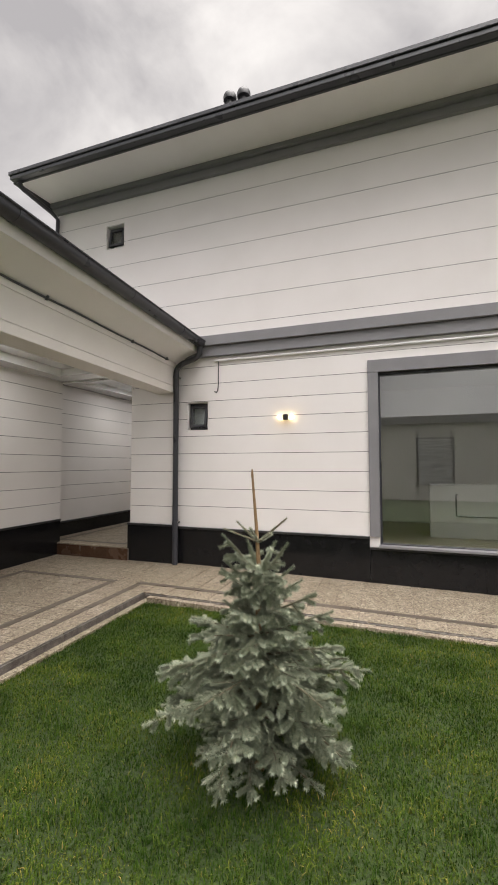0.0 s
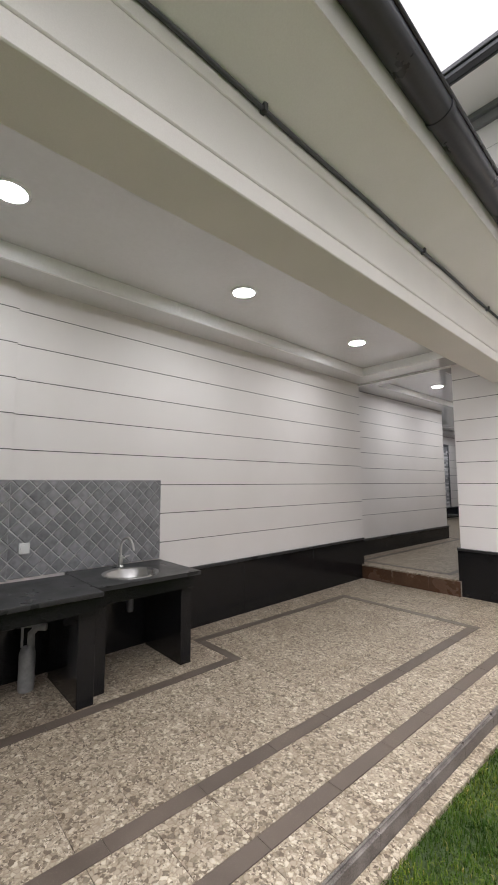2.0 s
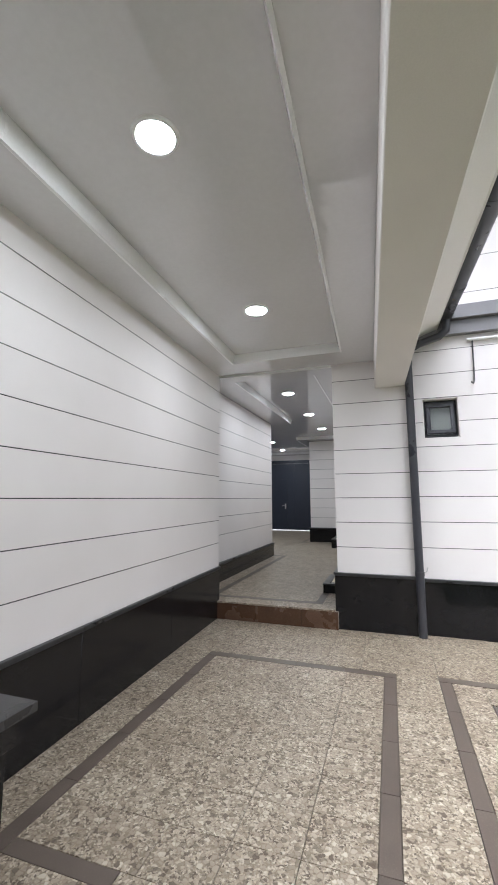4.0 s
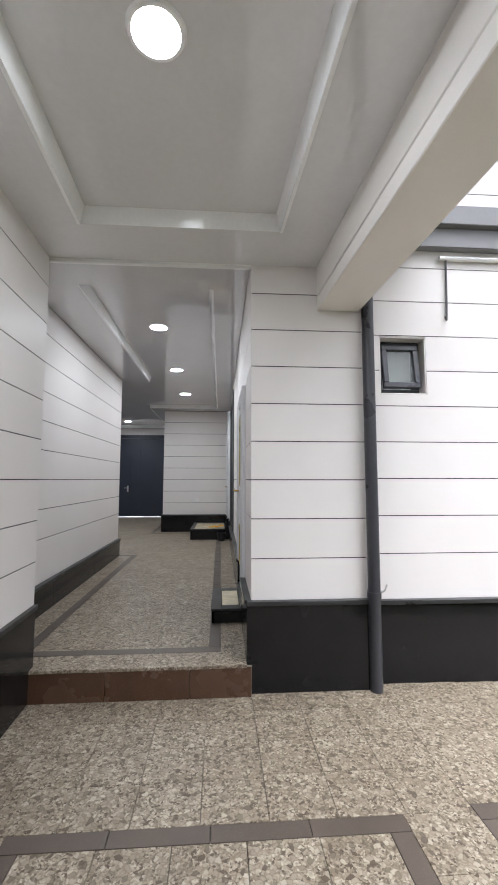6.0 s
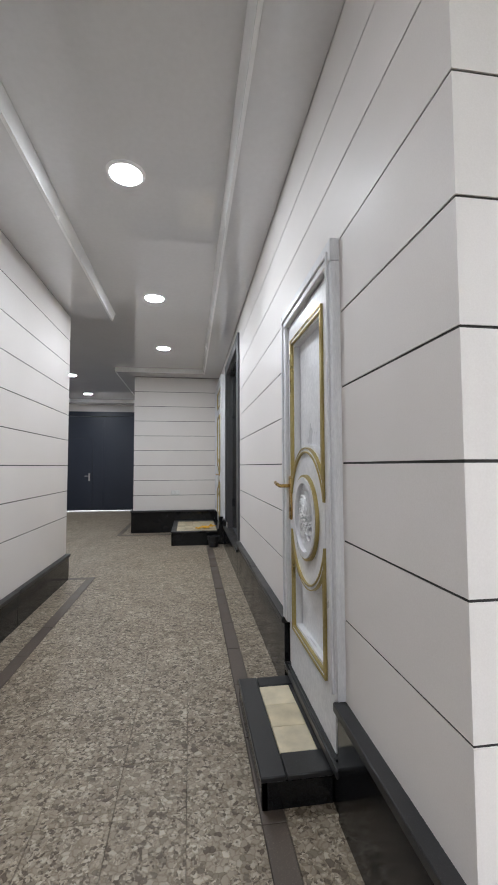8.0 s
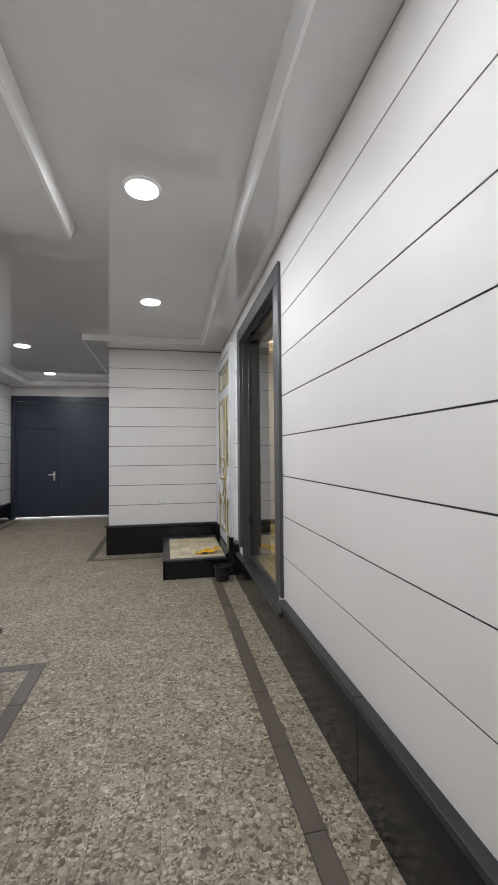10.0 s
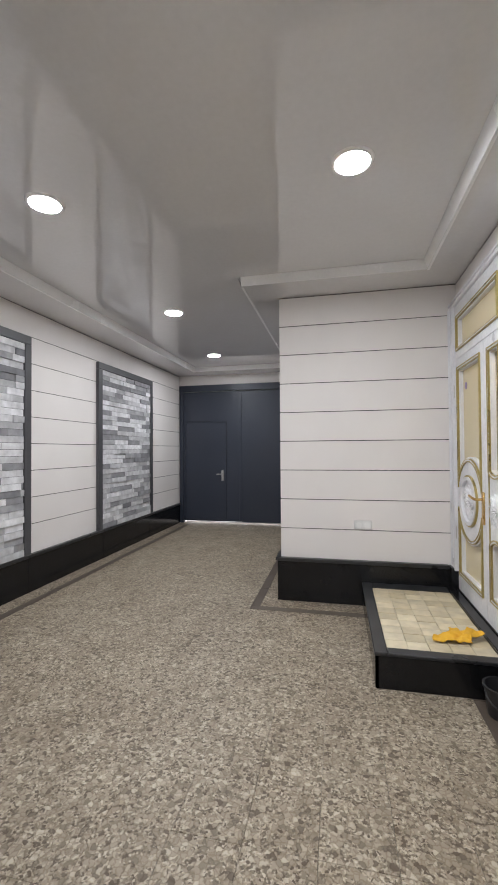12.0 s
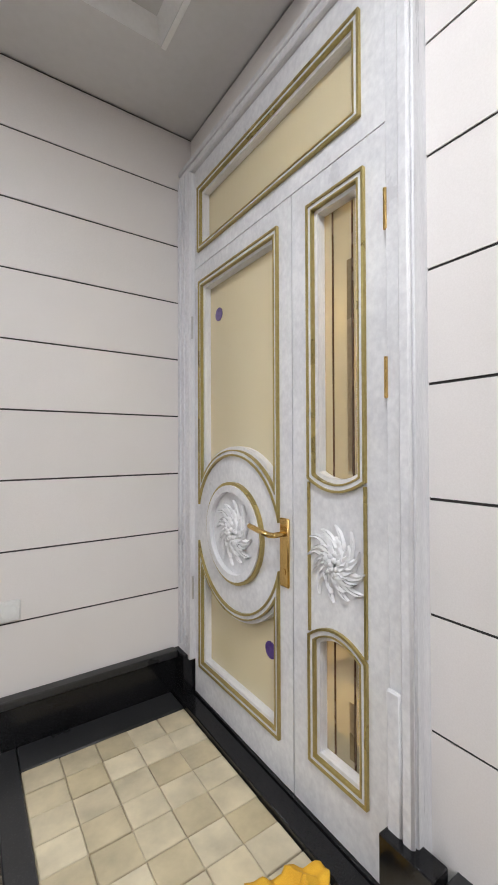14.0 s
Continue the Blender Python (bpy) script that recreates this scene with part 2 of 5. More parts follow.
M_STONE = tinted("split_stone", (0.20, 0.20, 0.215), (0.8, 0.8, 0.82), rough=0.75, fine=60.0, bump=0.6, dist=0.006)
M_STONEJ = surface("stone_shadow_joint", (0.08, 0.08, 0.085), (0.13, 0.13, 0.135), rough=0.9, fine=60.0)
M_CREAMTILE = tinted("cream_mosaic_tile", (0.50, 0.42, 0.27), (0.68, 0.60, 0.44), rough=0.3, fine=30.0, bump=0.08, scale=7.0)
M_CREAMGROUT = surface("cream_grout", (0.40, 0.33, 0.21), (0.48, 0.41, 0.28), rough=0.8, fine=80.0)
M_GLASS = glassy("clear_glass", (0.93, 0.96, 0.95))
M_AMBER = glassy("amber_glass", (0.95, 0.85, 0.62), 0.05, 1.3)
M_AMBER.node_tree.nodes["Principled BSDF"].inputs["Transmission Weight"].default_value = 0.7
M_BRONZE = surface("bronze_strip", (0.20, 0.15, 0.08), (0.28, 0.21, 0.12), rough=0.3, metal=0.4, bump=0)
M_COATED = glassy("coated_glass", (0.8, 0.84, 0.82), ior=2.3)
# Cream base and low transmission stand in for hall light behind the panes.
M_FROST = glassy("bronzed_hall_lit_glass", (0.86, 0.77, 0.54), 0.22, 1.35)
M_FROST.node_tree.nodes["Principled BSDF"].inputs["Transmission Weight"].default_value = 0.3
M_LED = glowing("led_disc", (0.94, 0.97, 1.0), LED)
M_BULB = glowing("warm_bulb", (1.0, 0.74, 0.38), 9.0)
M_CRYSTAL = glowing("amber_crystal", (1.0, 0.62, 0.16), 0.5)
M_COVE = glowing("cove_strip", (1.0, 0.93, 0.8), 1.8)
M_HALLWALL = surface("hall_grey_wall", (0.24, 0.225, 0.2), (0.28, 0.265, 0.24), rough=0.6, fine=200.0, bump=0.05)
M_HALLCREAM = surface("hall_cream_paint", (0.72, 0.62, 0.42), (0.8, 0.7, 0.5), rough=0.4, fine=100.0, bump=0.03)
M_HALLFLOOR = surface("cream_marble", (0.55, 0.47, 0.33), (0.68, 0.6, 0.45), rough=0.1, scale=2.5, fine=20.0, bump=0.0)
M_LAWNSOIL = surface("lawn_soil", (0.014, 0.027, 0.005), (0.035, 0.056, 0.011), rough=0.95, scale=1.5, fine=40.0, bump=0.8, dist=0.02, shift=False)
M_BARK = surface("spruce_bark", (0.16, 0.095, 0.045), (0.30, 0.19, 0.09), rough=0.85, fine=50.0, bump=0.5, dist=0.004)
M_TWIG = surface("spruce_twig", (0.09, 0.075, 0.045), (0.16, 0.13, 0.08), rough=0.85, fine=50.0, bump=0.3, dist=0.002)
M_YARDWALL = surface("yard_wall_plaster", (0.58, 0.56, 0.53), (0.68, 0.66, 0.62), rough=0.8, scale=0.8, fine=60.0, bump=0.1)


def grass_material():
    m, n, l, b = nodes_of("grass_blade")
    g = n.new("ShaderNodeNewGeometry")
    col = ramp_node(n, l, g.outputs["Random Per Island"], [(0.0, (0.014, 0.034, 0.004)), (0.6, (0.036, 0.072, 0.008)), (0.96, (0.085, 0.11, 0.018)), (1.0, (0.18, 0.15, 0.05))])
    tc = n.new("ShaderNodeTexCoord")
    patch = noise_node(n, l, tc.outputs["Object"], 1.9, 6.0, 0.7)
    pr = ramp_node(n, l, patch.outputs[0], [(0.38, (0.5, 0.6, 0.55)), (0.5, (1.0, 1.0, 1.05)), (0.64, (1.9, 1.5, 1.5))])
    l.new(mix_node(n, l, col.outputs[0], pr.outputs[0], 1.0, "MULTIPLY"), b.inputs["Base Color"])
    setv(b, Roughness=0.75)
    b.inputs["Specular IOR Level"].default_value = 0.06
    return m


def needle_material():
    m, n, l, b = nodes_of("blue_spruce_needle")
    g = n.new("ShaderNodeNewGeometry")
    col = ramp_node(n, l, g.outputs["Random Per Island"], [(0.0, (0.17, 0.20, 0.14)), (0.6, (0.27, 0.305, 0.22)), (1.0, (0.42, 0.43, 0.31))])
    l.new(col.outputs[0], b.inputs["Base Color"])
    setv(b, Roughness=0.6)
    return m


M_GRASS, M_NEEDLE = grass_material(), needle_material()


# ---- builders ----
def quad_box(bm, x0, x1, y0, y1, z0, z1, bev=0.0, slot=0):
    vs = [bm.verts.new(p) for p in ((x0, y0, z0), (x1, y0, z0), (x1, y1, z0), (x0, y1, z0), (x0, y0, z1), (x1, y0, z1), (x1, y1, z1), (x0, y1, z1))]
    fs = [bm.faces.new([vs[i] for i in f]) for f in ((3, 2, 1, 0), (4, 5, 6, 7), (0, 1, 5, 4), (1, 2, 6, 5), (2, 3, 7, 6), (3, 0, 4, 7))]
    for f in fs:
        f.material_index = slot
    if bev:
        edges = list({e for f in fs for e in f.edges})
        bmesh.ops.bevel(bm, geom=edges, offset=bev, segments=1, affect="EDGES", clamp_overlap=True)
    return vs


def rod(bm, p0, p1, r0, r1=None, n=16, caps=True):
    r1 = r0 if r1 is None else r1
    p0, p1 = Vector(p0), Vector(p1)
    q = (p1 - p0).to_track_quat("Z", "Y").to_matrix()
    rings = []
    for p, r in ((p0, r0), (p1, r1)):
        rings.append([bm.verts.new(p + q @ Vector((r * math.cos(2 * math.pi * i / n), r * math.sin(2 * math.pi * i / n), 0))) for i in range(n)])
    for i in range(n):
        bm.faces.new((rings[0][i], rings[0][(i + 1) % n], rings[1][(i + 1) % n], rings[1][i]))
    if caps:
        bm.faces.new(rings[0][::-1])
        bm.faces.new(rings[1])


def tube(bm, pts, r, n=10, closed=False):
    """A round bar along a line of points."""
    pts = [Vector(p) for p in pts]
    rings, count = [], len(pts)
    up = None
    for i, p in enumerate(pts):
        a = pts[i - 1] if (i or closed) else p
        b = pts[(i + 1) % count] if (i < count - 1 or closed) else p
        d = (b - a).normalized()
        if up is None:
            up = d.orthogonal().normalized()
        up = (up - d * up.dot(d)).normalized()
        side = d.cross(up)
        rings.append([bm.verts.new(p + r * (math.cos(2 * math.pi * k / n) * up + math.sin(2 * math.pi * k / n) * side)) for k in range(n)])
    for i in range(count if closed else count - 1):
        a, b = rings[i], rings[(i + 1) % count]
        for k in range(n):
            bm.faces.new((a[k], a[(k + 1) % n], b[(k + 1) % n], b[k]))
    if not closed:
        bm.faces.new(rings[0][::-1])
        bm.faces.new(rings[-1])


def lathe(bm, profile, n=32, c=(0, 0, 0), sx=1.0, sy=1.0):
    rings = []
    for r, z in profile:
        if r < 1e-6:
            rings.append([bm.verts.new((c[0], c[1], c[2] + z))])
        else:
            rings.append([bm.verts.new((c[0] + sx * r * math.cos(2 * math.pi * i / n), c[1] + sy * r * math.sin(2 * math.pi * i / n), c[2] + z)) for i in range(n)])
    for a, b in zip(rings, rings[1:]):
        for i in range(n):
            j = (i + 1) % n
            if len(a) == 1 and len(b) == 1:
                continue
            if len(a) == 1:
                bm.faces.new((a[0], b[j], b[i]))
            elif len(b) == 1:
                bm.faces.new((a[i], a[j], b[0]))
            else:
                bm.faces.new((a[i], a[j], b[j], b[i]))


def mesh_of(name, bm, mats, smooth=True):
    bmesh.ops.recalc_face_normals(bm, faces=bm.faces)
    me = bpy.data.meshes.new(name)
    bm.to_mesh(me)
    bm.free()
    for m in mats if isinstance(mats, (list, tuple)) else [mats]:
        me.materials.append(m)
    if smooth and len(me.polygons):
        me.polygons.foreach_set("use_smooth", [True] * len(me.polygons))
        me.set_sharp_from_angle(angle=radians(38))
    return me


def part(name, bm, material, parent=None, label=""):
    ob = new(name, mesh_of(name, bm, material))
    if parent is not None:
        ob.parent = parent
    if label:
        ob["label"] = label
    return ob


def thing(name, loc, label, category, group=""):
    ob = new(name)
    ob.location = loc
    return tagged(ob, label, category, group)


def structure(name, bm, material, label, category):
    return tagged(part(name, bm, material), label, category, kind="structure")


def boxes(*dims, bev=0.0):
    bm = bmesh.new()
    for d in dims:
        quad_box(bm, *d, bev=bev)
    return bm


SHARED = {}


def piece(name, key, make, material, parent, loc, rot=0.0):
    """A small piece that shares its mesh with all the alike ones."""
    if key not in SHARED:
        SHARED[key] = mesh_of(name, make(), material, smooth=False)
    ob = new(name, SHARED[key])
    ob.parent = parent
    ob.location = loc
    if rot:
        ob.rotation_euler = (0, 0, rot)
    return ob


def slab(w, d, h, cham=0.003):
    """A tile: a top with chamfered edges on four sides, no underside."""
    bm = bmesh.new()
    lo = [bm.verts.new((x, y, -h)) for x, y in ((0, 0), (w, 0), (w, d), (0, d))]
    md = [bm.verts.new((x, y, -cham)) for x, y in ((0, 0), (w, 0), (w, d), (0, d))]
    hi = [bm.verts.new((x, y, 0)) for x, y in ((cham, cham), (w - cham, cham), (w - cham, d - cham), (cham, d - cham))]
    bm.faces.new(hi)
    for i in range(4):
        j = (i + 1) % 4
        bm.faces.new((lo[i], lo[j], md[j], md[i]))
        bm.faces.new((md[i], md[j], hi[j], hi[i]))
    return bm


def fall(x):
    """The pavement before the house falls gently towards the east."""
    return -0.0135 * min(5.0, max(0.0, x - 0.95))


def tiled(parent, rects, z, size, material, name="tile", gap=0.003, h=0.018):
    """Fills rectangles with tiles whose tops lie at z."""
    for x0, x1, y0, y1 in rects:
        nx, ny = max(1, round((x1 - x0) / size)), max(1, round((y1 - y0) / size))
        w, d = (x1 - x0) / nx, (y1 - y0) / ny
        for i in range(nx):
            for j in range(ny):
                key = (name, round(w, 3), round(d, 3))
                dz = random.uniform(-0.0006, 0.0006)
                piece(name, key, lambda w=w, d=d: slab(w - gap, d - gap, h, 0.0008), material, parent, (x0 + i * w + gap / 2, y0 + j * d + gap / 2, z + dz + fall(x0 + i * w)))


def cut(rows, holes, a0, a1):
    """The rectangles that are left of rows (z0, z1) over a0..a1 once the holes (b0, b1, z0, z1) are taken away."""
    out = []
    for z0, z1 in rows:
        levels = sorted({z0, z1, *[z for h in holes for z in h[2:] if z0 < z < z1]})
        for lo, hi in zip(levels, levels[1:]):
            spans = [(a0, a1)]
            for b0, b1, h0, h1 in holes:
                if h0 < (lo + hi) / 2 < h1:
                    spans = [s for p, q in spans for s in ((p, min(q, b0)), (max(p, b1), q)) if s[1] - s[0] > 1e-4]
            out += [(p, q, lo, hi) for p, q in spans]
    return out


def boards_of(rects):
    """Groups of rectangles that touch one another, so that a board cut round an opening stays one board."""
    groups = []
    for r in rects:
        near = [g for g in groups if any(r[0] < q[1] - 1e-4 and q[0] < r[1] - 1e-4 and (abs(r[2] - q[3]) < 1e-4 or abs(r[3] - q[2]) < 1e-4) for q in g)]
        groups = [g for g in groups if g not in near] + [[r, *[q for g in near for q in g]]]
    return groups


def panel_wall(name, axis, p, s, a0, a1, z0, z1, joints, holes, thick, label, origin=(0, 0, 0), turn=0.0, core=0.0):
    """A wall faced with long boards that have dark joints. axis: its normal; s: the way into the wall."""
    def fit_box(bm, n0, n1, b0, b1, lo, hi):
        n0, n1 = sorted((n0, n1))
        if axis == "x":
            quad_box(bm, n0, n1, b0, b1, lo, hi)
        else:
            quad_box(bm, b0, b1, n0, n1, lo, hi)
    bm = bmesh.new()
    for b0, b1, lo, hi in cut([(z0, z1)], holes, a0 + core, a1):
        fit_box(bm, p + s * 0.0034, p + s * thick, b0, b1, lo, hi)
    ob = structure(name, bm, M_JOINT, label, "wall")
    ob.location, ob.rotation_euler = origin, (0, 0, turn)
    levels = [z0, *[j for j in joints if z0 + 0.02 < j < z1 - 0.02], z1]
    for k, (lo, hi) in enumerate(zip(levels, levels[1:])):
        top, bot = (hi if hi == z1 else hi - 0.0034), (lo if k == 0 else lo + 0.0034)
        for group in boards_of(cut([(bot, top)], holes, a0, a1)):
            bm = bmesh.new()
            for b0, b1, q0, q1 in group:
                fit_box(bm, p, p + s * 0.0033, b0, b1, q0, q1)
            part("panel", bm, M_PANEL, ob)
    return ob


def plinth(name, axis, p, s, spans, z0, z1, label, proud=0.03, origin=(0, 0, 0), turn=0.0, length=1.25):
    """Polished granite slabs along a wall's foot with a capping strip."""
    ob = tagged(new(name), label, "plinth", kind="structure")
    ob.location, ob.rotation_euler = origin, (0, 0, turn)
    for a0, a1 in spans:
        n = max(1, round((a1 - a0) / length))
        for i in range(n):
            b0, b1 = a0 + (a1 - a0) * i / n + 0.001, a0 + (a1 - a0) * (i + 1) / n - 0.001
            for nm, out, lo, hi, mat in (("slab", proud, z0, z1 - 0.03, M_BLACK), ("cap", proud + 0.015, z1 - 0.03, z1, M_BLACKCAP)):
                n0, n1 = sorted((p - s * out, p + s * 0.005))
                bm = bmesh.new()
                if axis == "x":
                    quad_box(bm, n0, n1, b0, b1, lo, hi, 0.003)
                else:
                    quad_box(bm, b0, b1, n0, n1, lo, hi, 0.003)
                part(nm, bm, mat, ob)
    return ob


def shear(bm, k):
    for v in bm.verts:
        v.co.x -= k * v.co.y
    return bm


def tray(xs, ys, inside, high, low, k=0.0):
    """A ceiling in two levels over a grid of cells, with white risers between them. inside(x, y): 1 high, 0 low, -1 none."""
    bm = bmesh.new()
    level = {}
    for i in range(len(xs) - 1):
        for j in range(len(ys) - 1):
            level[i, j] = inside((xs[i] + xs[i + 1]) / 2, (ys[j] + ys[j + 1]) / 2)
    for (i, j), v in level.items():
        if v < 0:
            continue
        z = high if v else low
        bm.faces.new([bm.verts.new((x, y, z)) for x, y in ((xs[i], ys[j]), (xs[i], ys[j + 1]), (xs[i + 1], ys[j + 1]), (xs[i + 1], ys[j]))])
        for di, dj, pts in ((1, 0, ((xs[i + 1], ys[j]), (xs[i + 1], ys[j + 1]))), (0, 1, ((xs[i], ys[j + 1]), (xs[i + 1], ys[j + 1])))):
            o = level.get((i + di, j + dj), -1)
            if o >= 0 and o != v:
                (ax, ay), (bx, by) = pts
                sg = (-1 if v else 1) * 0.026
                f = bm.faces.new([bm.verts.new(q) for q in ((ax, ay, low), (bx, by, low), (bx + sg * di, by + sg * dj, high - 0.001), (ax + sg * di, ay + sg * dj, high - 0.001))])
                f.material_index = 1
                ox, oy = -di * 0.75 * sg, -dj * 0.75 * sg
                ring_pts = [((ax, ay, z), (bx, by, z)) for z in (low, low - 0.007)] + [((ax + ox, ay + oy, z), (bx + ox, by + oy, z)) for z in (low - 0.007, low - 0.0005)]
                for (p0, p1), (q0, q1) in zip(ring_pts, ring_pts[1:]) if di else ():
                    f = bm.faces.new([bm.verts.new(q) for q in (p0, p1, q1, q0)])
                    f.material_index = 1
    return shear(bm, k)


JOINTS = [0.858 + 0.2667 * i for i in range(9)]
UPJOINTS = [3.626 + 0.411 * i for i in range(6)]
SKEW = 0.041
WEST = dict(origin=(-1.41, 0, 0), turn=math.asin(0.036))
FLOOR = 0.2

# ---- ground ----
bm = bmesh.new()
quad_box(bm, -120, 120, -120, 120, -0.6, -0.09)
structure("ground", bm, M_LAWNSOIL, "short green lawn turf on dark soil", "lawn")
bm = boxes((-1.9, 1.165, -8.6, 0.3, -0.3, -0.016), (1.165, 12.0, -1.355, 0.3, -0.3, -0.082))
pavement = structure("pavement", bm, M_BED, "pavement of pebble-textured beige tiles with brown bands", "pavement")
bm = boxes((-4.3, 0.02, 0.0, 10.72, -0.1, FLOOR - 0.016), (-1.42, 0.0, -0.05, 0.0, -0.1, FLOOR - 0.016))
floor = structure("floor", bm, M_BED, "passage floor of pebble-textured tiles with brown bands", "floor")

# ---- walls of the passage and the house ----
DOOR1 = (0.70, 1.39, 0.36, 2.13)
HALLWIN = (3.79, 5.20, 0.47, 2.72)
MAIN = (5.69, 6.72, 0.42, 2.76)
panel_wall("wall_passage_east", "x", 0.0, 1, 0.0, 6.84, 0.0, 3.3, JOINTS, [DOOR1, HALLWIN, MAIN], 0.3, "cream panelled house wall with thin dark horizontal joints", core=0.02)
panel_wall("wall_pillar", "y", 0.0, 1, 0.0036, 0.80, 0.0, 3.06, JOINTS, [], 0.3, "cream panelled corner pillar beside the passage step")
panel_wall("wall_pillar_side", "x", 0.80, -1, 0.0036, 0.1, 0.0, 3.06, JOINTS, [], 0.1, "narrow cream panelled return of the corner pillar")
SMALLWIN = (0.96, 1.32, 2.02, 2.46)
BIGWIN = (3.79, 6.6, 0.43, 2.72)
panel_wall("wall_house_south", "y", 0.08, 1, 0.785, 12.0, 0.0, 3.14, [j + 0.01 for j in JOINTS], [SMALLWIN, BIGWIN], 0.3, "cream panelled ground-floor facade with dark joints")
UPWIN = (-0.62, -0.25, 5.18, 5.60)
panel_wall("wall_house_upper", "y", 0.08, 1, -1.67, 12.0, 3.3, 6.26, UPJOINTS, [UPWIN], 0.3, "cream panelled upper-storey facade with dark joints")
structure("wall_house_west", boxes((-1.67, -1.4, 0.38, 9.0, 3.36, 6.26)), M_PANEL, "cream side wall of the upper storey", "wall")
structure("wall_house_core", boxes((0.3, 12.0, 8.2, 8.5, 0, 6.2), (11.7, 12.0, 0.4, 8.2, 0, 6.2)), M_PANEL, "cream back walls of the house", "wall")
panel_wall("wall_canopy_west", "x", 0.0, -1, -8.6, 0.0, 0.0, 3.1, JOINTS, [], 0.42, "long cream panelled wall under the canopy", **WEST)
panel_wall("wall_canopy_pier", "x", 0.035, -1, -8.6, -4.79, 0.56, 3.1, JOINTS, [], 0.03, "shallow cream panelled pier on the canopy wall", **WEST)
panel_wall("wall_passage_west", "x", -1.81, -1, 0.0, 3.86, 0.0, 3.3, JOINTS, [], 0.25, "cream panelled passage wall with thin dark joints")
structure("wall_room_south", boxes((-4.3, -2.06, 3.6, 3.86, 0, 3.3)), M_PANEL, "cream wall closing the gate room", "wall")
panel_wall("wall_room_west", "x", -3.99, -1, 3.86, 10.75, 0.0, 3.3, JOINTS, [], 0.25, "cream panelled wall with framed stone panels")
panel_wall("wall_end_block", "y", 6.84, 1, -1.525, 0.3, 0.0, 3.3, JOINTS, [], 0.3, "cream panelled wall end beside the white entrance door")
panel_wall("wall_end_block_side", "x", -1.525, 1, 6.8436, 10.47, 0.0, 3.3, JOINTS, [], 0.3, "cream panelled side of the wall beside the gate")
structure("wall_gate_lintel", boxes((-3.99, -1.525, 10.49, 10.75, 2.81, 3.3), (-4.2, -3.92, 10.57, 10.75, 0, 2.81), (-1.62, -1.3, 10.57, 10.75, 0, 2.81)), M_PANEL, "cream lintel wall above the metal gate", "wall")
structure("wall_yard", boxes((-1.9, 14.3, -14.3, -14.0, -0.3, 3.3), (14.0, 14.3, -14.0, 0.2, -0.3, 3.0), (-2.4, -1.9, -14.0, -8.6, -0.3, 3.0), (-1.9, 1.3, -8.9, -8.6, -0.3, 3.3)), M_YARDWALL, "plain pale plaster wall round the yard", "wall")

plinth("plinth_pillar", "y", 0.0, 1, [(-0.03, 0.815)], 0.0, 0.586, "polished black granite plinth of the pillar")
plinth("plinth_passage_east", "x", 0.0, 1, [(-0.0, 0.655), (1.44, 3.64), (5.36, 5.555)], 0.0, 0.586, "polished black granite plinth with a honed cap")
plinth("plinth_under_openings", "x", 0.0, 1, [(0.655, 1.44)], 0.0, 0.36, "low black granite threshold below the side door", proud=0.02)
plinth("plinth_window_sill", "x", 0.0, 1, [(3.64, 5.36)], 0.0, 0.5, "low black granite base below the hall window")
plinth("plinth_house_south", "y", 0.08, 1, [(0.80, 3.66)], -0.1, 0.555, "polished black granite plinth along the facade")
plinth("plinth_house_sill", "y", 0.08, 1, [(3.66, 9.0)], -0.1, 0.42, "polished black granite plinth below the large window")
plinth("plinth_canopy_west", "x", 0.0, -1, [(-8.6, 0.0)], 0.0, 0.586, "polished black granite plinth under the canopy", proud=0.012, **WEST)
plinth("plinth_passage_west", "x", -1.81, -1, [(0.0, 3.87)], FLOOR, 0.47, "polished black granite plinth along the passage")
plinth("plinth_room_west", "x", -3.99, -1, [(3.88, 10.46)], FLOOR, 0.57, "polished black granite plinth by the gate")
plinth("plinth_end_block", "y", 6.84, 1, [(-1.555, -0.09)], FLOOR, 0.592, "polished black granite plinth of the wall end")
plinth("plinth_end_block_side", "x", -1.525, 1, [(6.81, 10.46)], FLOOR, 0.592, "polished black granite plinth by the gate")

# ---- ceilings, canopy, roofs ----
bm = tray([-1.64, -1.08, 0.13, 0.50], [-8.6, -8.1, -0.42, 0.01], lambda x, y: 1 if -1.08 < x < 0.13 and -8.1 < y < -0.42 else 0, 3.03, 2.93, SKEW)
tagged(part("ceiling_canopy", bm, [M_CEIL, M_RISER]), "glossy light-grey stretch ceiling with a white tray edge", "ceiling", kind="structure")


def passage_zone(x, y):
    if x > -1.53 and y > 6.84 or x < -1.83 and y < 3.8:
        return -1
    if 0.52 < y < 6.48 and -1.38 < x < -0.30 or 3.91 < y < 6.48 and -3.53 < x < -0.30 or 3.91 < y < 10.1 and -3.53 < x < -1.805:
        return 1
    return 0


bm = tray([-4.0, -3.53, -1.84, -1.805, -1.522, -1.38, -0.30, 0.005], [0.005, 0.52, 3.84, 3.91, 6.48, 6.845, 10.1, 10.5], passage_zone, 3.07, 2.995)
tagged(part("ceiling_passage", bm, [M_CEIL, M_RISER]), "glossy grey stretch ceiling with a white stepped tray edge", "ceiling", kind="structure")
bm = bmesh.new()
quad_box(bm, -1.80, 0.0, -0.012, 0.02, 2.905, 3.0, 0.004)
structure("trim_ceiling_edge", bm, M_RISER, "thin white trim where the two ceilings meet", "trim")
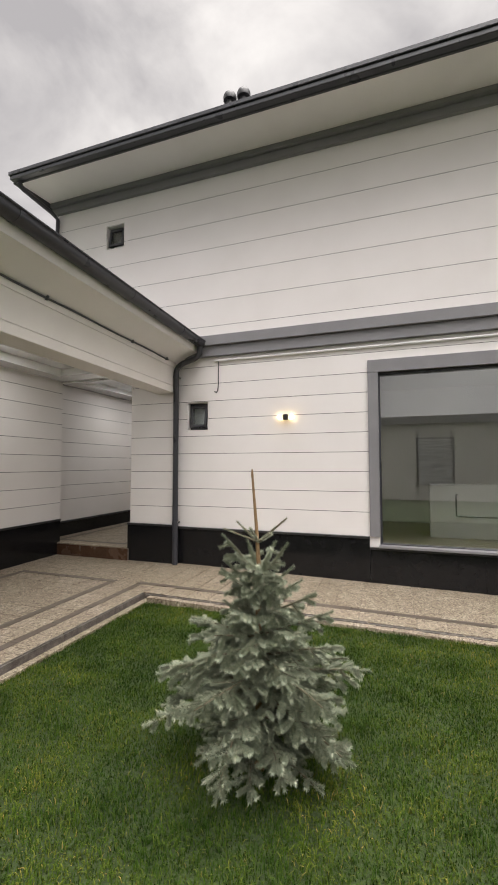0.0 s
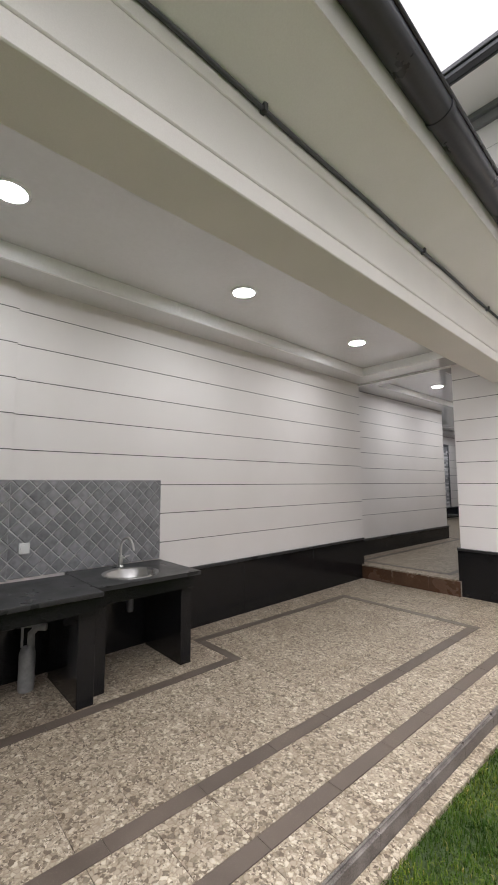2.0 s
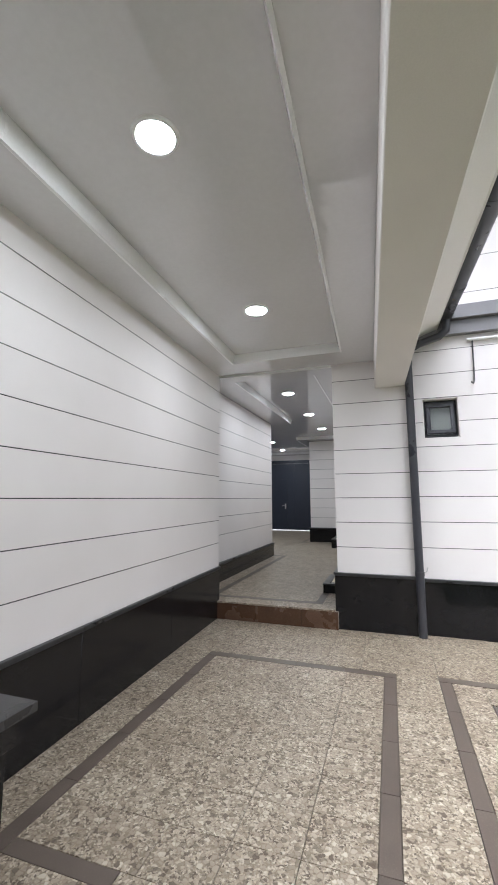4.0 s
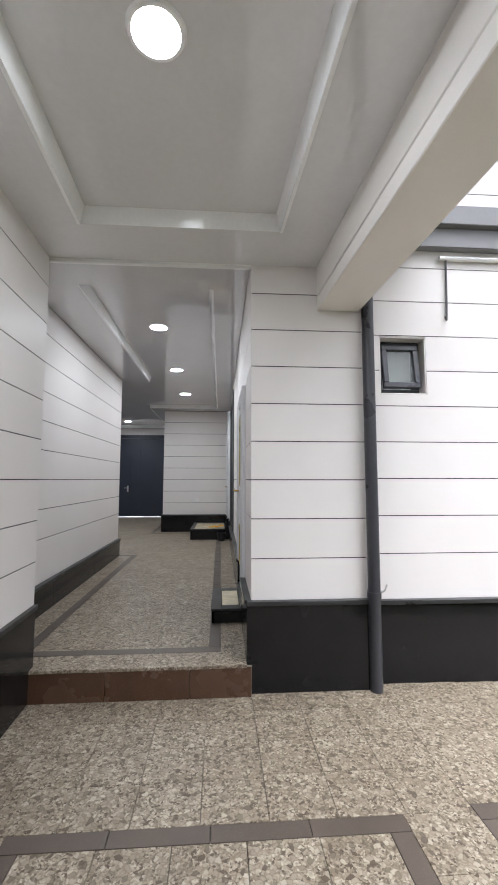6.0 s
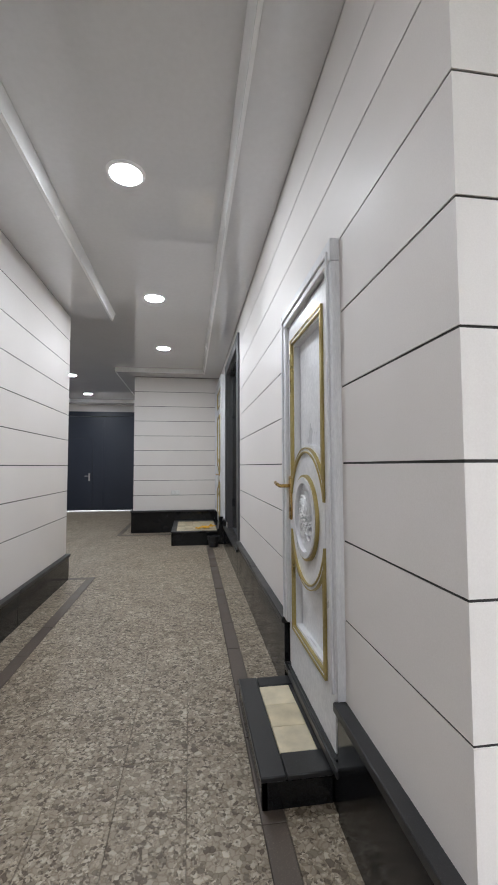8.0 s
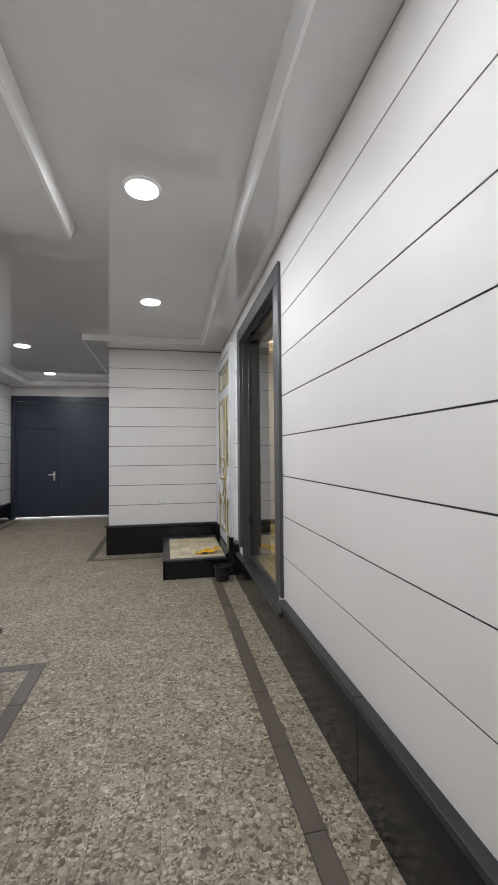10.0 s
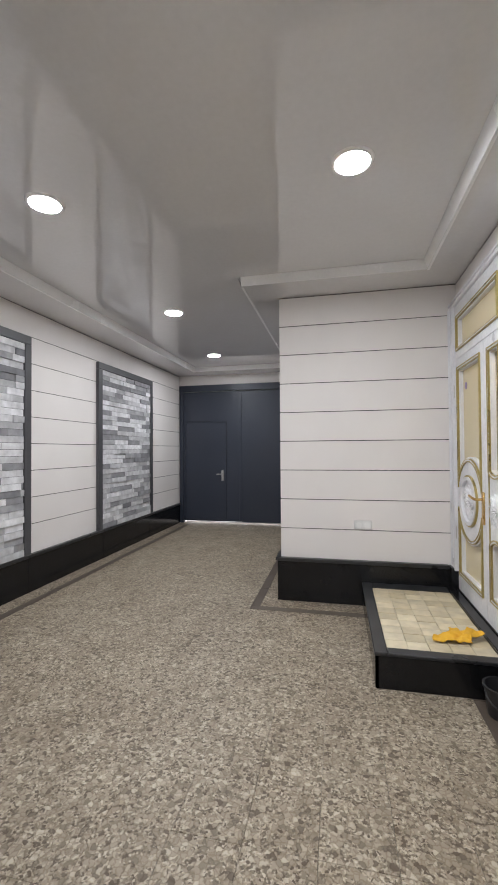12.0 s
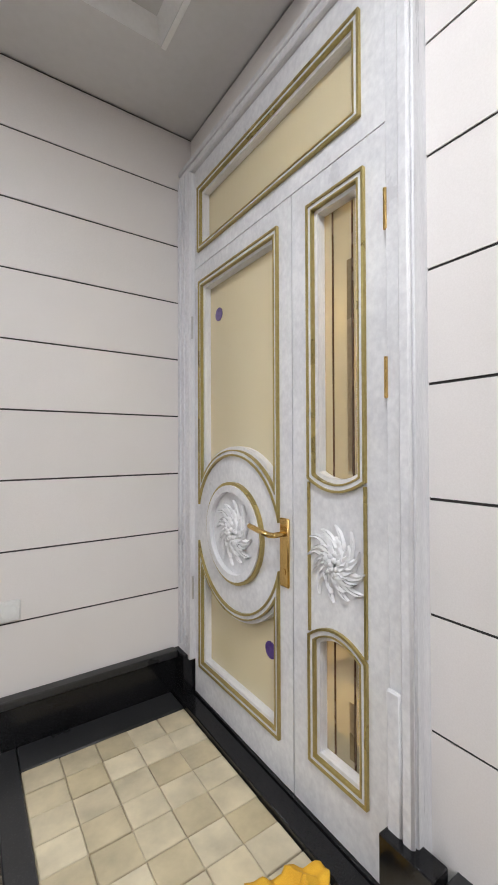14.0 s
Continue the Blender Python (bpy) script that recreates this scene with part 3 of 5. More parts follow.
# Unseen slab added above the ceilings to stop sky light leaking in.
structure("roof_slab_passage", boxes((-4.3, 0.0, 0.03, 10.75, 3.2, 3.36)), M_BEAM, "unseen slab above the passage that keeps out sky light", "slab")

bm = bmesh.new()
for lo, hi in ((2.607, 2.708), (2.713, 2.998), (3.003, 3.12)):
    quad_box(bm, 0.475, 0.785, -8.6, -0.002, lo, hi, 0.006)
quad_box(bm, 0.485, 0.775, -8.6, -0.01, 2.66, 3.05)
beam = structure("beam_canopy", shear(bm, SKEW), [M_BEAM], "cream rendered beam along the canopy edge", "beam")


def swept(profile, y0, y1):
    """A profile of x and z carried along y."""
    bm = bmesh.new()
    a, b = [[bm.verts.new((x, y, z)) for x, z in profile] for y in (y0, y1)]
    n = len(profile)
    for i in range(n):
        bm.faces.new((a[i], a[(i + 1) % n], b[(i + 1) % n], b[i]))
    bm.faces.new(a[::-1])
    bm.faces.new(b)
    return bm


canopy_roof = thing("canopy_roof", (0, 0, 3.06), "canopy roof with a white soffit and a dark gutter", "roof")
tagged(canopy_roof, kind="structure")


def under(name, bm, mat, parent, label=""):
    for v in bm.verts:
        v.co -= parent.location
    return part(name, bm, mat, parent, label)


under("soffit", shear(swept([(0.785, 3.085), (1.14, 3.212), (1.14, 3.25), (0.785, 3.13)], -8.6, 0.06), SKEW), M_SOFFIT, canopy_roof, "glossy white soffit boards")
under("fascia", shear(swept([(1.141, 3.208), (1.152, 3.208), (1.168, 3.30), (1.168, 3.385), (1.141, 3.385)], -8.6, 0.06), SKEW), M_SOFFIT, canopy_roof, "white fascia strip")
GX, GZ = 1.235, 3.332
gut = [(GX + 0.072 * math.cos(a), GZ - 0.056 * math.sin(a)) for a in [math.pi * i / 12 for i in range(13)]]
gutter = under("gutter", shear(swept([(GX + 0.072, GZ + 0.03), *gut, (GX - 0.072, GZ + 0.03), (GX - 0.064, GZ + 0.03), *[(GX + 0.062 * math.cos(a), GZ - 0.046 * math.sin(a)) for a in [math.pi * (12 - i) / 12 for i in range(13)]], (GX + 0.06, GZ + 0.03)], -8.6, 0.05), SKEW), M_GUTTER, canopy_roof, "anthracite half-round gutter")
bm = bmesh.new()
tube(bm, [(GX + 0.076, -8.6, GZ + 0.033), (GX + 0.076, 0.05, GZ + 0.033)], 0.011, 8)
under("gutter_bead", shear(bm, SKEW), M_GUTTER, canopy_roof)
for y in (-6.4, -4.9, -3.4, -1.9, -0.7):
    under("gutter_joint", shear(swept([(x + (x - GX) * 0.08, z - 0.003 if z < GZ else z) for x, z in [(GX + 0.072, GZ + 0.032), *gut, (GX - 0.072, GZ + 0.032)]], y - 0.025, y + 0.025), SKEW), M_GUTTER, canopy_roof)
under("roof_sheet", shear(swept([(-1.75, 3.42), (1.19, 3.387), (1.19, 3.405), (-1.75, 3.46)], -8.6, 0.07), SKEW), M_ROOF, canopy_roof)

bm = bmesh.new()
tube(bm, [(1.235, -0.05, 3.28), (1.23, -0.05, 3.17), (1.16, -0.05, 3.11), (0.95, -0.05, 3.05), (0.865, -0.045, 3.0), (0.832, -0.042, 2.93), (0.832, -0.042, 0.0)], 0.042, 16)
pipe = part("downpipe", bm, M_GUTTER)
tagged(pipe, "anthracite round downpipe standing on the pavement by the pillar", "downpipe")
for z in (2.85, 0.62):
    bm = bmesh.new()
    rod(bm, (0.832, -0.042, z - 0.02), (0.832, -0.042, z + 0.02), 0.047, n=20)
    quad_box(bm, 0.81, 0.85, -0.01, 0.075, z - 0.012, z + 0.012)
    part("bracket", bm, M_GUTTER, pipe)
bm = bmesh.new()
tube(bm, [(0.876, -0.05, 0.63), (0.90, -0.06, 0.65), (0.91, -0.07, 0.69)], 0.006, 6)
part("bracket_screw", bm, M_STEEL, pipe)

bm = bmesh.new()
tube(bm, [(0.798 - SKEW * y, y, 3.076 + 0.004 * math.sin(y * 5)) for y in [-8.5 + 0.25 * i for i in range(34)]], 0.011, 8)
cable = tagged(part("canopy_cable", bm, M_GREY), "thin dark conduit clipped along the canopy beam", "conduit")
for y in (-6.9, -5.6, -4.3, -2.64, -1.2, -0.3):
    bm = bmesh.new()
    quad_box(bm, 0.784 - SKEW * y, 0.818 - SKEW * y, y - 0.012, y + 0.012, 3.055, 3.098, 0.003)
    part("clip", bm, M_GREY, cable)

# upper facade trims and main roof
structure("trim_ledge", boxes((0.9, 12.0, 0.015, 0.1, 3.14, 3.295), (0.9, 12.0, -0.03, 0.1, 3.297, 3.45), bev=0.006), M_MIDGREY, "stepped mid-grey ledge between the storeys", "ledge")
structure("trim_eave_band", boxes((-1.78, 12.0, 0.02, 0.1, 6.0, 6.12), (-1.81, 12.0, -0.03, 0.1, 6.122, 6.21), bev=0.006), M_MIDGREY, "stepped grey band below the eaves", "trim")
house_roof = thing("house_roof", (0, 0, 6.21), "house roof with a white soffit and dark gutter", "roof")
tagged(house_roof, kind="structure")
bm = boxes((-1.76, -1.6, 0.2, 9.0, 6.2, 6.24))
low, high = [(-1.76, -0.72, 6.13), (12.0, -0.72, 6.13), (12.0, 0.2, 6.212), (-1.76, 0.2, 6.212)], [(-1.76, -0.72, 6.165), (12.0, -0.72, 6.165), (12.0, 0.2, 6.25), (-1.76, 0.2, 6.25)]
lo_v, hi_v = [bm.verts.new(p) for p in low], [bm.verts.new(p) for p in high]
bm.faces.new(lo_v[::-1])
bm.faces.new(hi_v)
for i in range(4):
    bm.faces.new((lo_v[i], lo_v[(i + 1) % 4], hi_v[(i + 1) % 4], hi_v[i]))
under("soffit", bm, M_SOFFIT, house_roof, "white soffit boards sloping to the gutter")
bm = bmesh.new()
for d in ((-1.78, 12.0, -0.74, -0.70, 6.1, 6.24), (-1.80, 12.0, -0.83, -0.741, 6.105, 6.165), (-1.815, 12.0, -0.85, -0.741, 6.167, 6.23), (-1.83, -1.765, -0.74, 9.0, 6.1, 6.24)):
    quad_box(bm, *d, bev=0.008)
under("eave_gutter", bm, M_GUTTER, house_roof, "anthracite box gutter with a rolled lip")
bm = bmesh.new()
a = [bm.verts.new(p) for p in ((-1.8, -0.83, 6.235), (12, -0.83, 6.235), (12, 4.0, 7.78), (2.4, 4.0, 7.78), (-1.8, 8.5, 6.235))]
bm.faces.new(a[:4])
bm.faces.new((a[0], a[3], a[4]))
under("roof_sheet", bm, M_ROOF, house_roof)
bm = bmesh.new()
tube(bm, [(-1.68, -0.76, 6.09), (-1.68, -0.68, 6.02), (-1.66, -0.08, 5.96), (-1.64, 0.03, 5.9), (-1.64, 0.03, 3.4)], 0.035, 12)
tagged(part("upper_downpipe", bm, M_GUTTER), "anthracite downpipe under the house eaves", "downpipe")
vent = thing("roof_vent", (1.705, 0.0, 6.61), "dark round roof vent with a domed cap", "roof vent", "roof vents")
bm = bmesh.new()
rod(bm, (0, 0, -0.3), (0, 0, 0.5), 0.06, n=16)
part("pipe", bm, M_BLACKPL, vent)
bm = bmesh.new()
lathe(bm, [(0.0, 0.60), (0.05, 0.595), (0.09, 0.57), (0.105, 0.53), (0.1, 0.47), (0.06, 0.46)], 20)
part("cap", bm, M_BLACKPL, vent)
copy_thing(vent, pose(1.93, 0.0, 6.60))

# ---- windows ----
def ring(bm, x0, x1, z0, z1, w, y0, y1, bev=0.004):
    """A rectangular frame in the x-z plane, w wide, between depths y0 and y1."""
    quad_box(bm, x0, x1, y0, y1, z1 - w, z1, bev)
    quad_box(bm, x0, x1, y0, y1, z0, z0 + w, bev)
    quad_box(bm, x0, x0 + w, y0, y1, z0 + w, z1 - w, bev)
    quad_box(bm, x1 - w, x1, y0, y1, z0 + w, z1 - w, bev)


def pane(bm_dims, parent, mat=None):
    ob = part("pane", boxes(bm_dims), mat or M_GLASS, parent)
    ob.visible_shadow = False
    return ob


def small_window(name, x0, x1, z0, z1, y, label):
    w = tagged(new(name), label, "window", kind="structure")
    w.location = ((x0 + x1) / 2, y, z0)
    hw, h = (x1 - x0) / 2, z1 - z0
    part("reveal", ring_bm(-hw, hw, 0, h, 0.012, 0.0, 0.16), M_PANEL, w)
    part("window_frame", ring_bm(-hw + 0.012, hw - 0.012, 0.012, h - 0.012, 0.045, 0.09, 0.15), M_GUTTER, w)
    sash = new("sash", mesh_of("sash", ring_bm(-hw + 0.04, hw - 0.04, -(h - 0.1), 0, 0.04, -0.02, 0.02), M_GUTTER))
    sash.parent, sash.location, sash.rotation_euler = w, (0, 0.075, h - 0.05), (radians(-9), 0, 0)
    p = part("pane", boxes((-hw + 0.078, hw - 0.078, -0.004, 0.004, -(h - 0.14), -0.038)), M_FROSTED, sash)
    p.visible_shadow = False
    part("backing", boxes((-hw, hw, 0.22, 0.225, 0, h)), M_WHITEPL, w)


def ring_bm(*args):
    bm = bmesh.new()
    ring(bm, *args)
    return bm


M_FROSTED = glassy("frosted_glass", (0.9, 0.95, 0.93), 0.25)
small_window("window_1", 0.96, 1.32, 2.02, 2.46, 0.082, "small dark-framed window tilted open in the facade")
small_window("window_2", -0.62, -0.25, 5.18, 5.60, 0.082, "small dark-framed window high in the upper facade")

w3 = tagged(new("window_3"), "large fixed window in a wide grey surround", "window", kind="structure")
w3.location = (5.195, 0.08, 0.43)
part("surround", boxes((-1.53, 1.53, -0.03, 0.02, 2.29, 2.46), (-1.53, -1.40, -0.03, 0.02, 0.125, 2.289), (1.40, 1.53, -0.03, 0.02, 0.125, 2.289), bev=0.004), M_MIDGREY, w3)
part("window_frame", ring_bm(-1.405, 1.405, 0.0, 2.29, 0.03, 0.05, 0.12), M_GUTTER, w3)
part("window_sill", boxes((-1.42, 1.42, -0.07, 0.05, -0.012, 0.02), bev=0.004), M_MIDGREY, w3)
pane((-1.375, 1.375, 0.08, 0.09, 0.03, 2.26), w3, M_COATED)
structure("room_behind_window", boxes((3.3, 7.2, 3.2, 3.3, 0.3, 3.0), (3.2, 3.3, 0.4, 3.3, 0.3, 3.0), (7.2, 7.3, 0.4, 3.3, 0.3, 3.0), (3.2, 7.3, 0.4, 3.3, 3.0, 3.1)), M_BEAM, "plain pale room walls behind the large window", "wall")
structure("trim_yard_eave", boxes((-1.9, 14.3, -14.2, -13.75, 3.302, 3.66), bev=0.01), M_MIDGREY, "grey eave band on the yard wall", "eave")
parapet = thing("low_parapet", (5.7, 1.56, 0.36), "low white parapet with a thin black rail", "parapet")
part("body", boxes((-1.2, 1.2, -0.06, 0.06, 0.0, 0.83), bev=0.006), M_SOFFIT, parapet)
bm = bmesh.new()
tube(bm, [(-0.8, -0.075, 0.67), (-0.83, -0.075, 0.67), (-0.83, -0.075, 0.35), (-0.81, -0.075, 0.335), (1.15, -0.075, 0.335)], 0.011, 8)
part("rail", bm, M_BLACKPL, parapet, "thin black rail")
structure("floor_behind_window", boxes((3.2, 7.3, 0.39, 3.3, 0.25, 0.36)), M_HALLFLOOR, "cream polished floor behind the large window", "floor")

w4 = tagged(new("window_4"), "tall hall window in a deep dark-grey frame", "window", kind="structure")
w4.location, w4.rotation_euler = (0.0, 4.52, 0.47), (0, 0, radians(-90))
part("surround", boxes((-0.806, 0.855, -0.022, 0.01, 2.24, 2.368), (-0.806, -0.672, -0.022, 0.01, 0.115, 2.239), (0.722, 0.855, -0.022, 0.01, 0.115, 2.239), bev=0.004), M_GREY, w4)
part("reveal", ring_bm(-0.679, 0.729, 0.0, 2.249, 0.012, 0.011, 0.30), M_GREY, w4)
part("window_frame", ring_bm(-0.667, 0.717, 0.012, 2.237, 0.022, 0.07, 0.11), M_GUTTER, w4)
part("track", boxes((-0.667, 0.717, 0.03, 0.04, 2.215, 2.237), (-0.667, 0.717, 0.052, 0.062, 2.215, 2.237)), M_BLACKPL, w4)
part("window_sill", boxes((-0.679, 0.729, -0.03, 0.069, -0.004, 0.022), bev=0.003), M_BLACKCAP, w4)
# Slab added so the pale hall floor seems to reach the glass.
part("inner_sill", boxes((-0.666, 0.716, 0.111, 0.34, 0.0125, 0.03), bev=0.003), M_HALLFLOOR, w4, "polished cream slab added in place of the hall floor")
pane((-0.645, 0.695, 0.087, 0.093, 0.034, 2.215), w4).visible_shadow = True

# ---- hall behind the glass ----
structure("floor_hall", boxes((0.3, 3.6, 2.9, 6.85, 0.3, 0.42)), M_HALLFLOOR, "polished cream marble hall floor", "floor")
bm = boxes((0.58, 0.72, 3.0, 6.4, 0.42, 0.424), (0.58, 3.5, 6.401, 6.54, 0.42, 0.424))
structure("floor_border", bm, M_BROWN, "dark border strip in the hall floor", "floor")
structure("wall_hall", boxes((0.3, 3.7, 6.85, 7.0, 0.3, 3.5), (0.3, 3.7, 2.75, 2.9, 0.3, 3.5), (0.2, 0.299, 2.75, 7.0, 3.302, 3.5)), M_HALLWALL, "warm grey painted hall walls", "wall")
structure("wall_hall_east", boxes((3.6, 3.75, 2.9, 6.85, 0.3, 3.5)), M_HALLCREAM, "cream painted hall wall", "wall")
structure("ceiling_hall", boxes((0.3, 3.7, 2.8, 7.0, 3.40, 3.5)), M_HALLCREAM, "cream hall ceiling with a lit cove", "ceiling")
structure("trim_cove", boxes((0.31, 3.6, 6.62, 6.845, 2.99, 3.12), (3.35, 3.59, 2.95, 6.61, 2.99, 3.12), bev=0.01), M_HALLCREAM, "cream cove moulding", "moulding")
structure("trim_cove_light", boxes((0.35, 3.5, 6.66, 6.82, 3.123, 3.135), (3.4, 3.56, 3.0, 6.6, 3.123, 3.135)), M_COVE, "glowing cove light strip", "cove light")
structure("baseboard_hall", boxes((0.31, 1.138, 6.82, 6.849, 0.42, 0.52), (1.776, 3.59, 6.82, 6.849, 0.42, 0.52), bev=0.004), M_HALLCREAM, "cream baseboard in the hall", "baseboard")
hd = thing("hall_door", (1.457, 6.846, 0.42), "cream panelled hall door with an oval moulding", "door")
part("casing", boxes((-0.317, -0.245, -0.05, 0.0, 0, 1.86), (0.245, 0.317, -0.05, 0.0, 0, 1.86), (-0.317, 0.317, -0.06, 0.0, 1.861, 1.945), bev=0.01), M_HALLCREAM, hd)
part("leaf", boxes((-0.243, 0.243, -0.03, 0.0, 0.01, 1.858), bev=0.004), M_HALLCREAM, hd)
bm = bmesh.new()
ring(bm, -0.19, 0.19, 0.14, 1.77, 0.018, -0.045, -0.028)
part("moulding", bm, M_GOLD, hd)
bm = bmesh.new()
tube(bm, [(0.17 * math.cos(a), -0.035, 0.87 + 0.19 * math.sin(a)) for a in [2 * math.pi * i / 32 for i in range(32)]], 0.018, 8, True)
part("oval_moulding", bm, M_HALLCREAM, hd)

ch = thing("chandelier", (1.113, 6.2, 3.10), "amber glass chandelier hanging on a short brass rod", "chandelier")
bm = bmesh.new()
lathe(bm, [(0.0, 0.30), (0.008, 0.30), (0.008, 0.0), (0.05, 0.0), (0.045, -0.02), (0.015, -0.035), (0.008, -0.05), (0.008, -0.36), (0.03, -0.38), (0.0, -0.4)], 20)
part("rod", bm, M_BRASS, ch)
bm = bmesh.new()
for i in range(46):
    a, rr = i * 2.39996, 0.05 + 0.13 * math.sqrt(((i * 7) % 46) / 46)
    z = -0.42 - 0.20 * (1 - (rr / 0.19) ** 2) * ((i % 5) + 1) / 5
    bmesh.ops.create_icosphere(bm, subdivisions=1, radius=0.031, matrix=Matrix.Translation((0.85 * rr * math.cos(a), 0.85 * rr * math.sin(a), z)))
part("petals", bm, M_CRYSTAL, ch)
hl = bpy.data.lights.new("chandelier_light", "POINT")
hl.energy, hl.color, hl.shadow_soft_size = HALL, (1.0, 0.83, 0.55), 0.2
hl_ob = new("chandelier_light", hl)
hl_ob.location = (1.15, 5.75, 2.45)

# ---- downlights ----
def downlight(x, y, z):
    d = thing("downlight", (x, y, z), "round recessed white LED downlight, switched on", "ceiling light", "downlights")
    bm = bmesh.new()
    lathe(bm, [(0.088, -0.004), (0.09, -0.012), (0.105, -0.010), (0.112, 0.0)], 40)
    part("trim_ring", bm, M_RISER, d)
    bm = bmesh.new()
    lathe(bm, [(0.0, -0.010), (0.05, -0.010), (0.089, -0.006)], 40)
    part("diffuser", bm, M_LED, d, "glowing diffuser")
    return d


first = downlight(-0.36, -3.27, 3.03)
for x, y, z in ((-0.457, -1.45, 3.03), (-0.29, -5.05, 3.03), (-0.90, 1.63, 3.07), (-0.89, 3.41, 3.07), (-0.91, 5.2, 3.07), (-2.72, 7.18, 3.07), (-2.89, 9.21, 3.07), (-2.70, 5.16, 3.07)):
    copy_thing(first, pose(x, y, z))

sc = thing("wall_sconce", (2.54, 0.08, 2.165), "small black wall sconce with two lit bulbs", "wall lamp")
part("body", boxes((-0.03, 0.03, -0.07, 0.0, -0.035, 0.045), bev=0.006), M_BLACKPL, sc)
for sx in (-1, 1):
    bm = bmesh.new()
    rod(bm, (sx * 0.028, -0.04, 0.005), (sx * 0.05, -0.04, 0.005), 0.02, n=14)
    part("socket", bm, M_BLACKPL, sc)
    bm = bmesh.new()
    bmesh.ops.create_uvsphere(bm, u_segments=18, v_segments=10, radius=0.034, matrix=Matrix.Translation((sx * 0.08, -0.04, 0.005)))
    part("bulb", bm, M_BULB, sc, "warm glowing bulb")
bm = bmesh.new()
tube(bm, [(1.44, 0.06, 3.075), (12.0, 0.06, 3.075)], 0.018, 8)
trunk = tagged(part("cable_trunk", bm, M_WHITEPL), "white cable conduit under the grey ledge", "conduit")
bm = bmesh.new()
tube(bm, [(1.495, 0.062, 3.07), (1.49, 0.066, 2.7), (1.485, 0.062, 2.62), (1.47, 0.04, 2.585), (1.45, 0.02, 2.6)], 0.008, 8)
tagged(part("loose_cable", bm, M_GREY), "short loose grey cable hanging on the facade", "cable")

# ---- gate and stone panels ----
gate = thing("metal_gate", (-2.773, 10.51, FLOOR), "dark navy steel double gate with a wicket door, closed", "gate")
part("gate_frame", boxes((-1.20, -1.13, -0.04, 0.05, 0.0, 2.6), (1.16, 1.28, -0.04, 0.05, 0.0, 2.6), (-1.20, 1.28, -0.05, 0.05, 2.49, 2.61), bev=0.004), M_GATE, gate)
leaf_l = part("left_leaf", boxes((-1.128, -0.006, -0.005, 0.035, 0.04, 2.485), bev=0.003), M_GATE, gate)
part("right_leaf", boxes((0.006, 1.155, -0.005, 0.035, 0.035, 2.485), bev=0.003), M_GATE, gate)
part("cover_strip", boxes((-0.035, 0.02, -0.017, -0.006, 0.05, 2.48), bev=0.003), M_GATE, gate)
bm = bmesh.new()
ring(bm, -1.09, -0.28, 0.06, 1.92, 0.022, -0.016, -0.0045, 0.003)
wicket = part("wicket_door", bm, M_GATE, leaf_l)
bm = bmesh.new()
ring(bm, -1.097, -0.273, 0.053, 1.927, 0.006, -0.0065, -0.0045, 0.0)
part("wicket_gap", bm, M_BLACKPL, leaf_l)
bm = bmesh.new()
quad_box(bm, -0.375, -0.335, -0.028, -0.006, 0.80, 1.0, 0.004)
tube(bm, [(-0.355, -0.03, 0.93), (-0.355, -0.065, 0.93), (-0.37, -0.07, 0.93), (-0.46, -0.07, 0.925)], 0.009, 8)
rod(bm, (-0.355, -0.04, 0.85), (-0.355, -0.02, 0.85), 0.014, n=12)
part("lock_handle", bm, M_STEEL, leaf_l, "steel lever handle on a long plate")
# Unseen pale ground, added so the gap under the gate looks bright.
structure("street_pavement", boxes((-7.0, 1.0, 10.73, 16.0, -0.2, 0.195)), M_GROUT, "unseen pale ground added outside to brighten the gap below the gate", "pavement")


def stone_panel(y0, y1, label):
    """A framed field of split-stone strips on the wall that faces +x."""
    t = thing("stone_panel", (-3.99, (y0 + y1) / 2, 0.572), label, "wall panel", "stone wall panels")
    hw, h = (y1 - y0) / 2, 2.14
    bm = bmesh.new()
    for d in ((0.0, 0.045, -hw, hw, h - 0.085, h), (0.0, 0.045, -hw, -hw + 0.085, 0, h - 0.086), (0.0, 0.045, hw - 0.085, hw, 0, h - 0.086)):
        quad_box(bm, *d, bev=0.004)
    part("frame", bm, M_GREY, t, "dark grey flat frame")
    part("backing", boxes((0.002, 0.012, -hw + 0.08, hw - 0.08, 0.0, h - 0.08)), M_STONEJ, t)
    rows = 32
    rh = (h - 0.09) / rows
    rnd = random.Random(5)
    for r in range(rows):
        y = -hw + 0.085 - rnd.choice((0.0, 0.06, 0.13, 0.2))
        while y < hw - 0.086:
            w = rnd.choice((0.24, 0.36, 0.5))
            a, b = max(y, -hw + 0.086), min(y + w, hw - 0.086)
            y += w
            if b - a < 0.02:
                continue
            wq = round(b - a, 2)
            dep = rnd.choice((0.016, 0.022, 0.03))
            key = ("stone", wq, dep)
            piece("stone", key, lambda wq=wq, dep=dep: boxes((0, dep, 0.001, wq - 0.002, 0, rh - 0.004)), M_STONE, t, (0.012, a, 0.004 + r * rh))
    return t


yard_panel = stone_panel(7.705, 9.25, "framed panel of grey split-stone strips beside the gate")
stone_panel(4.99, 6.535, "framed panel of grey split-stone strips on the panelled wall")

copy_thing(yard_panel, pose(5.7, -13.99, 0.57, rz=90))

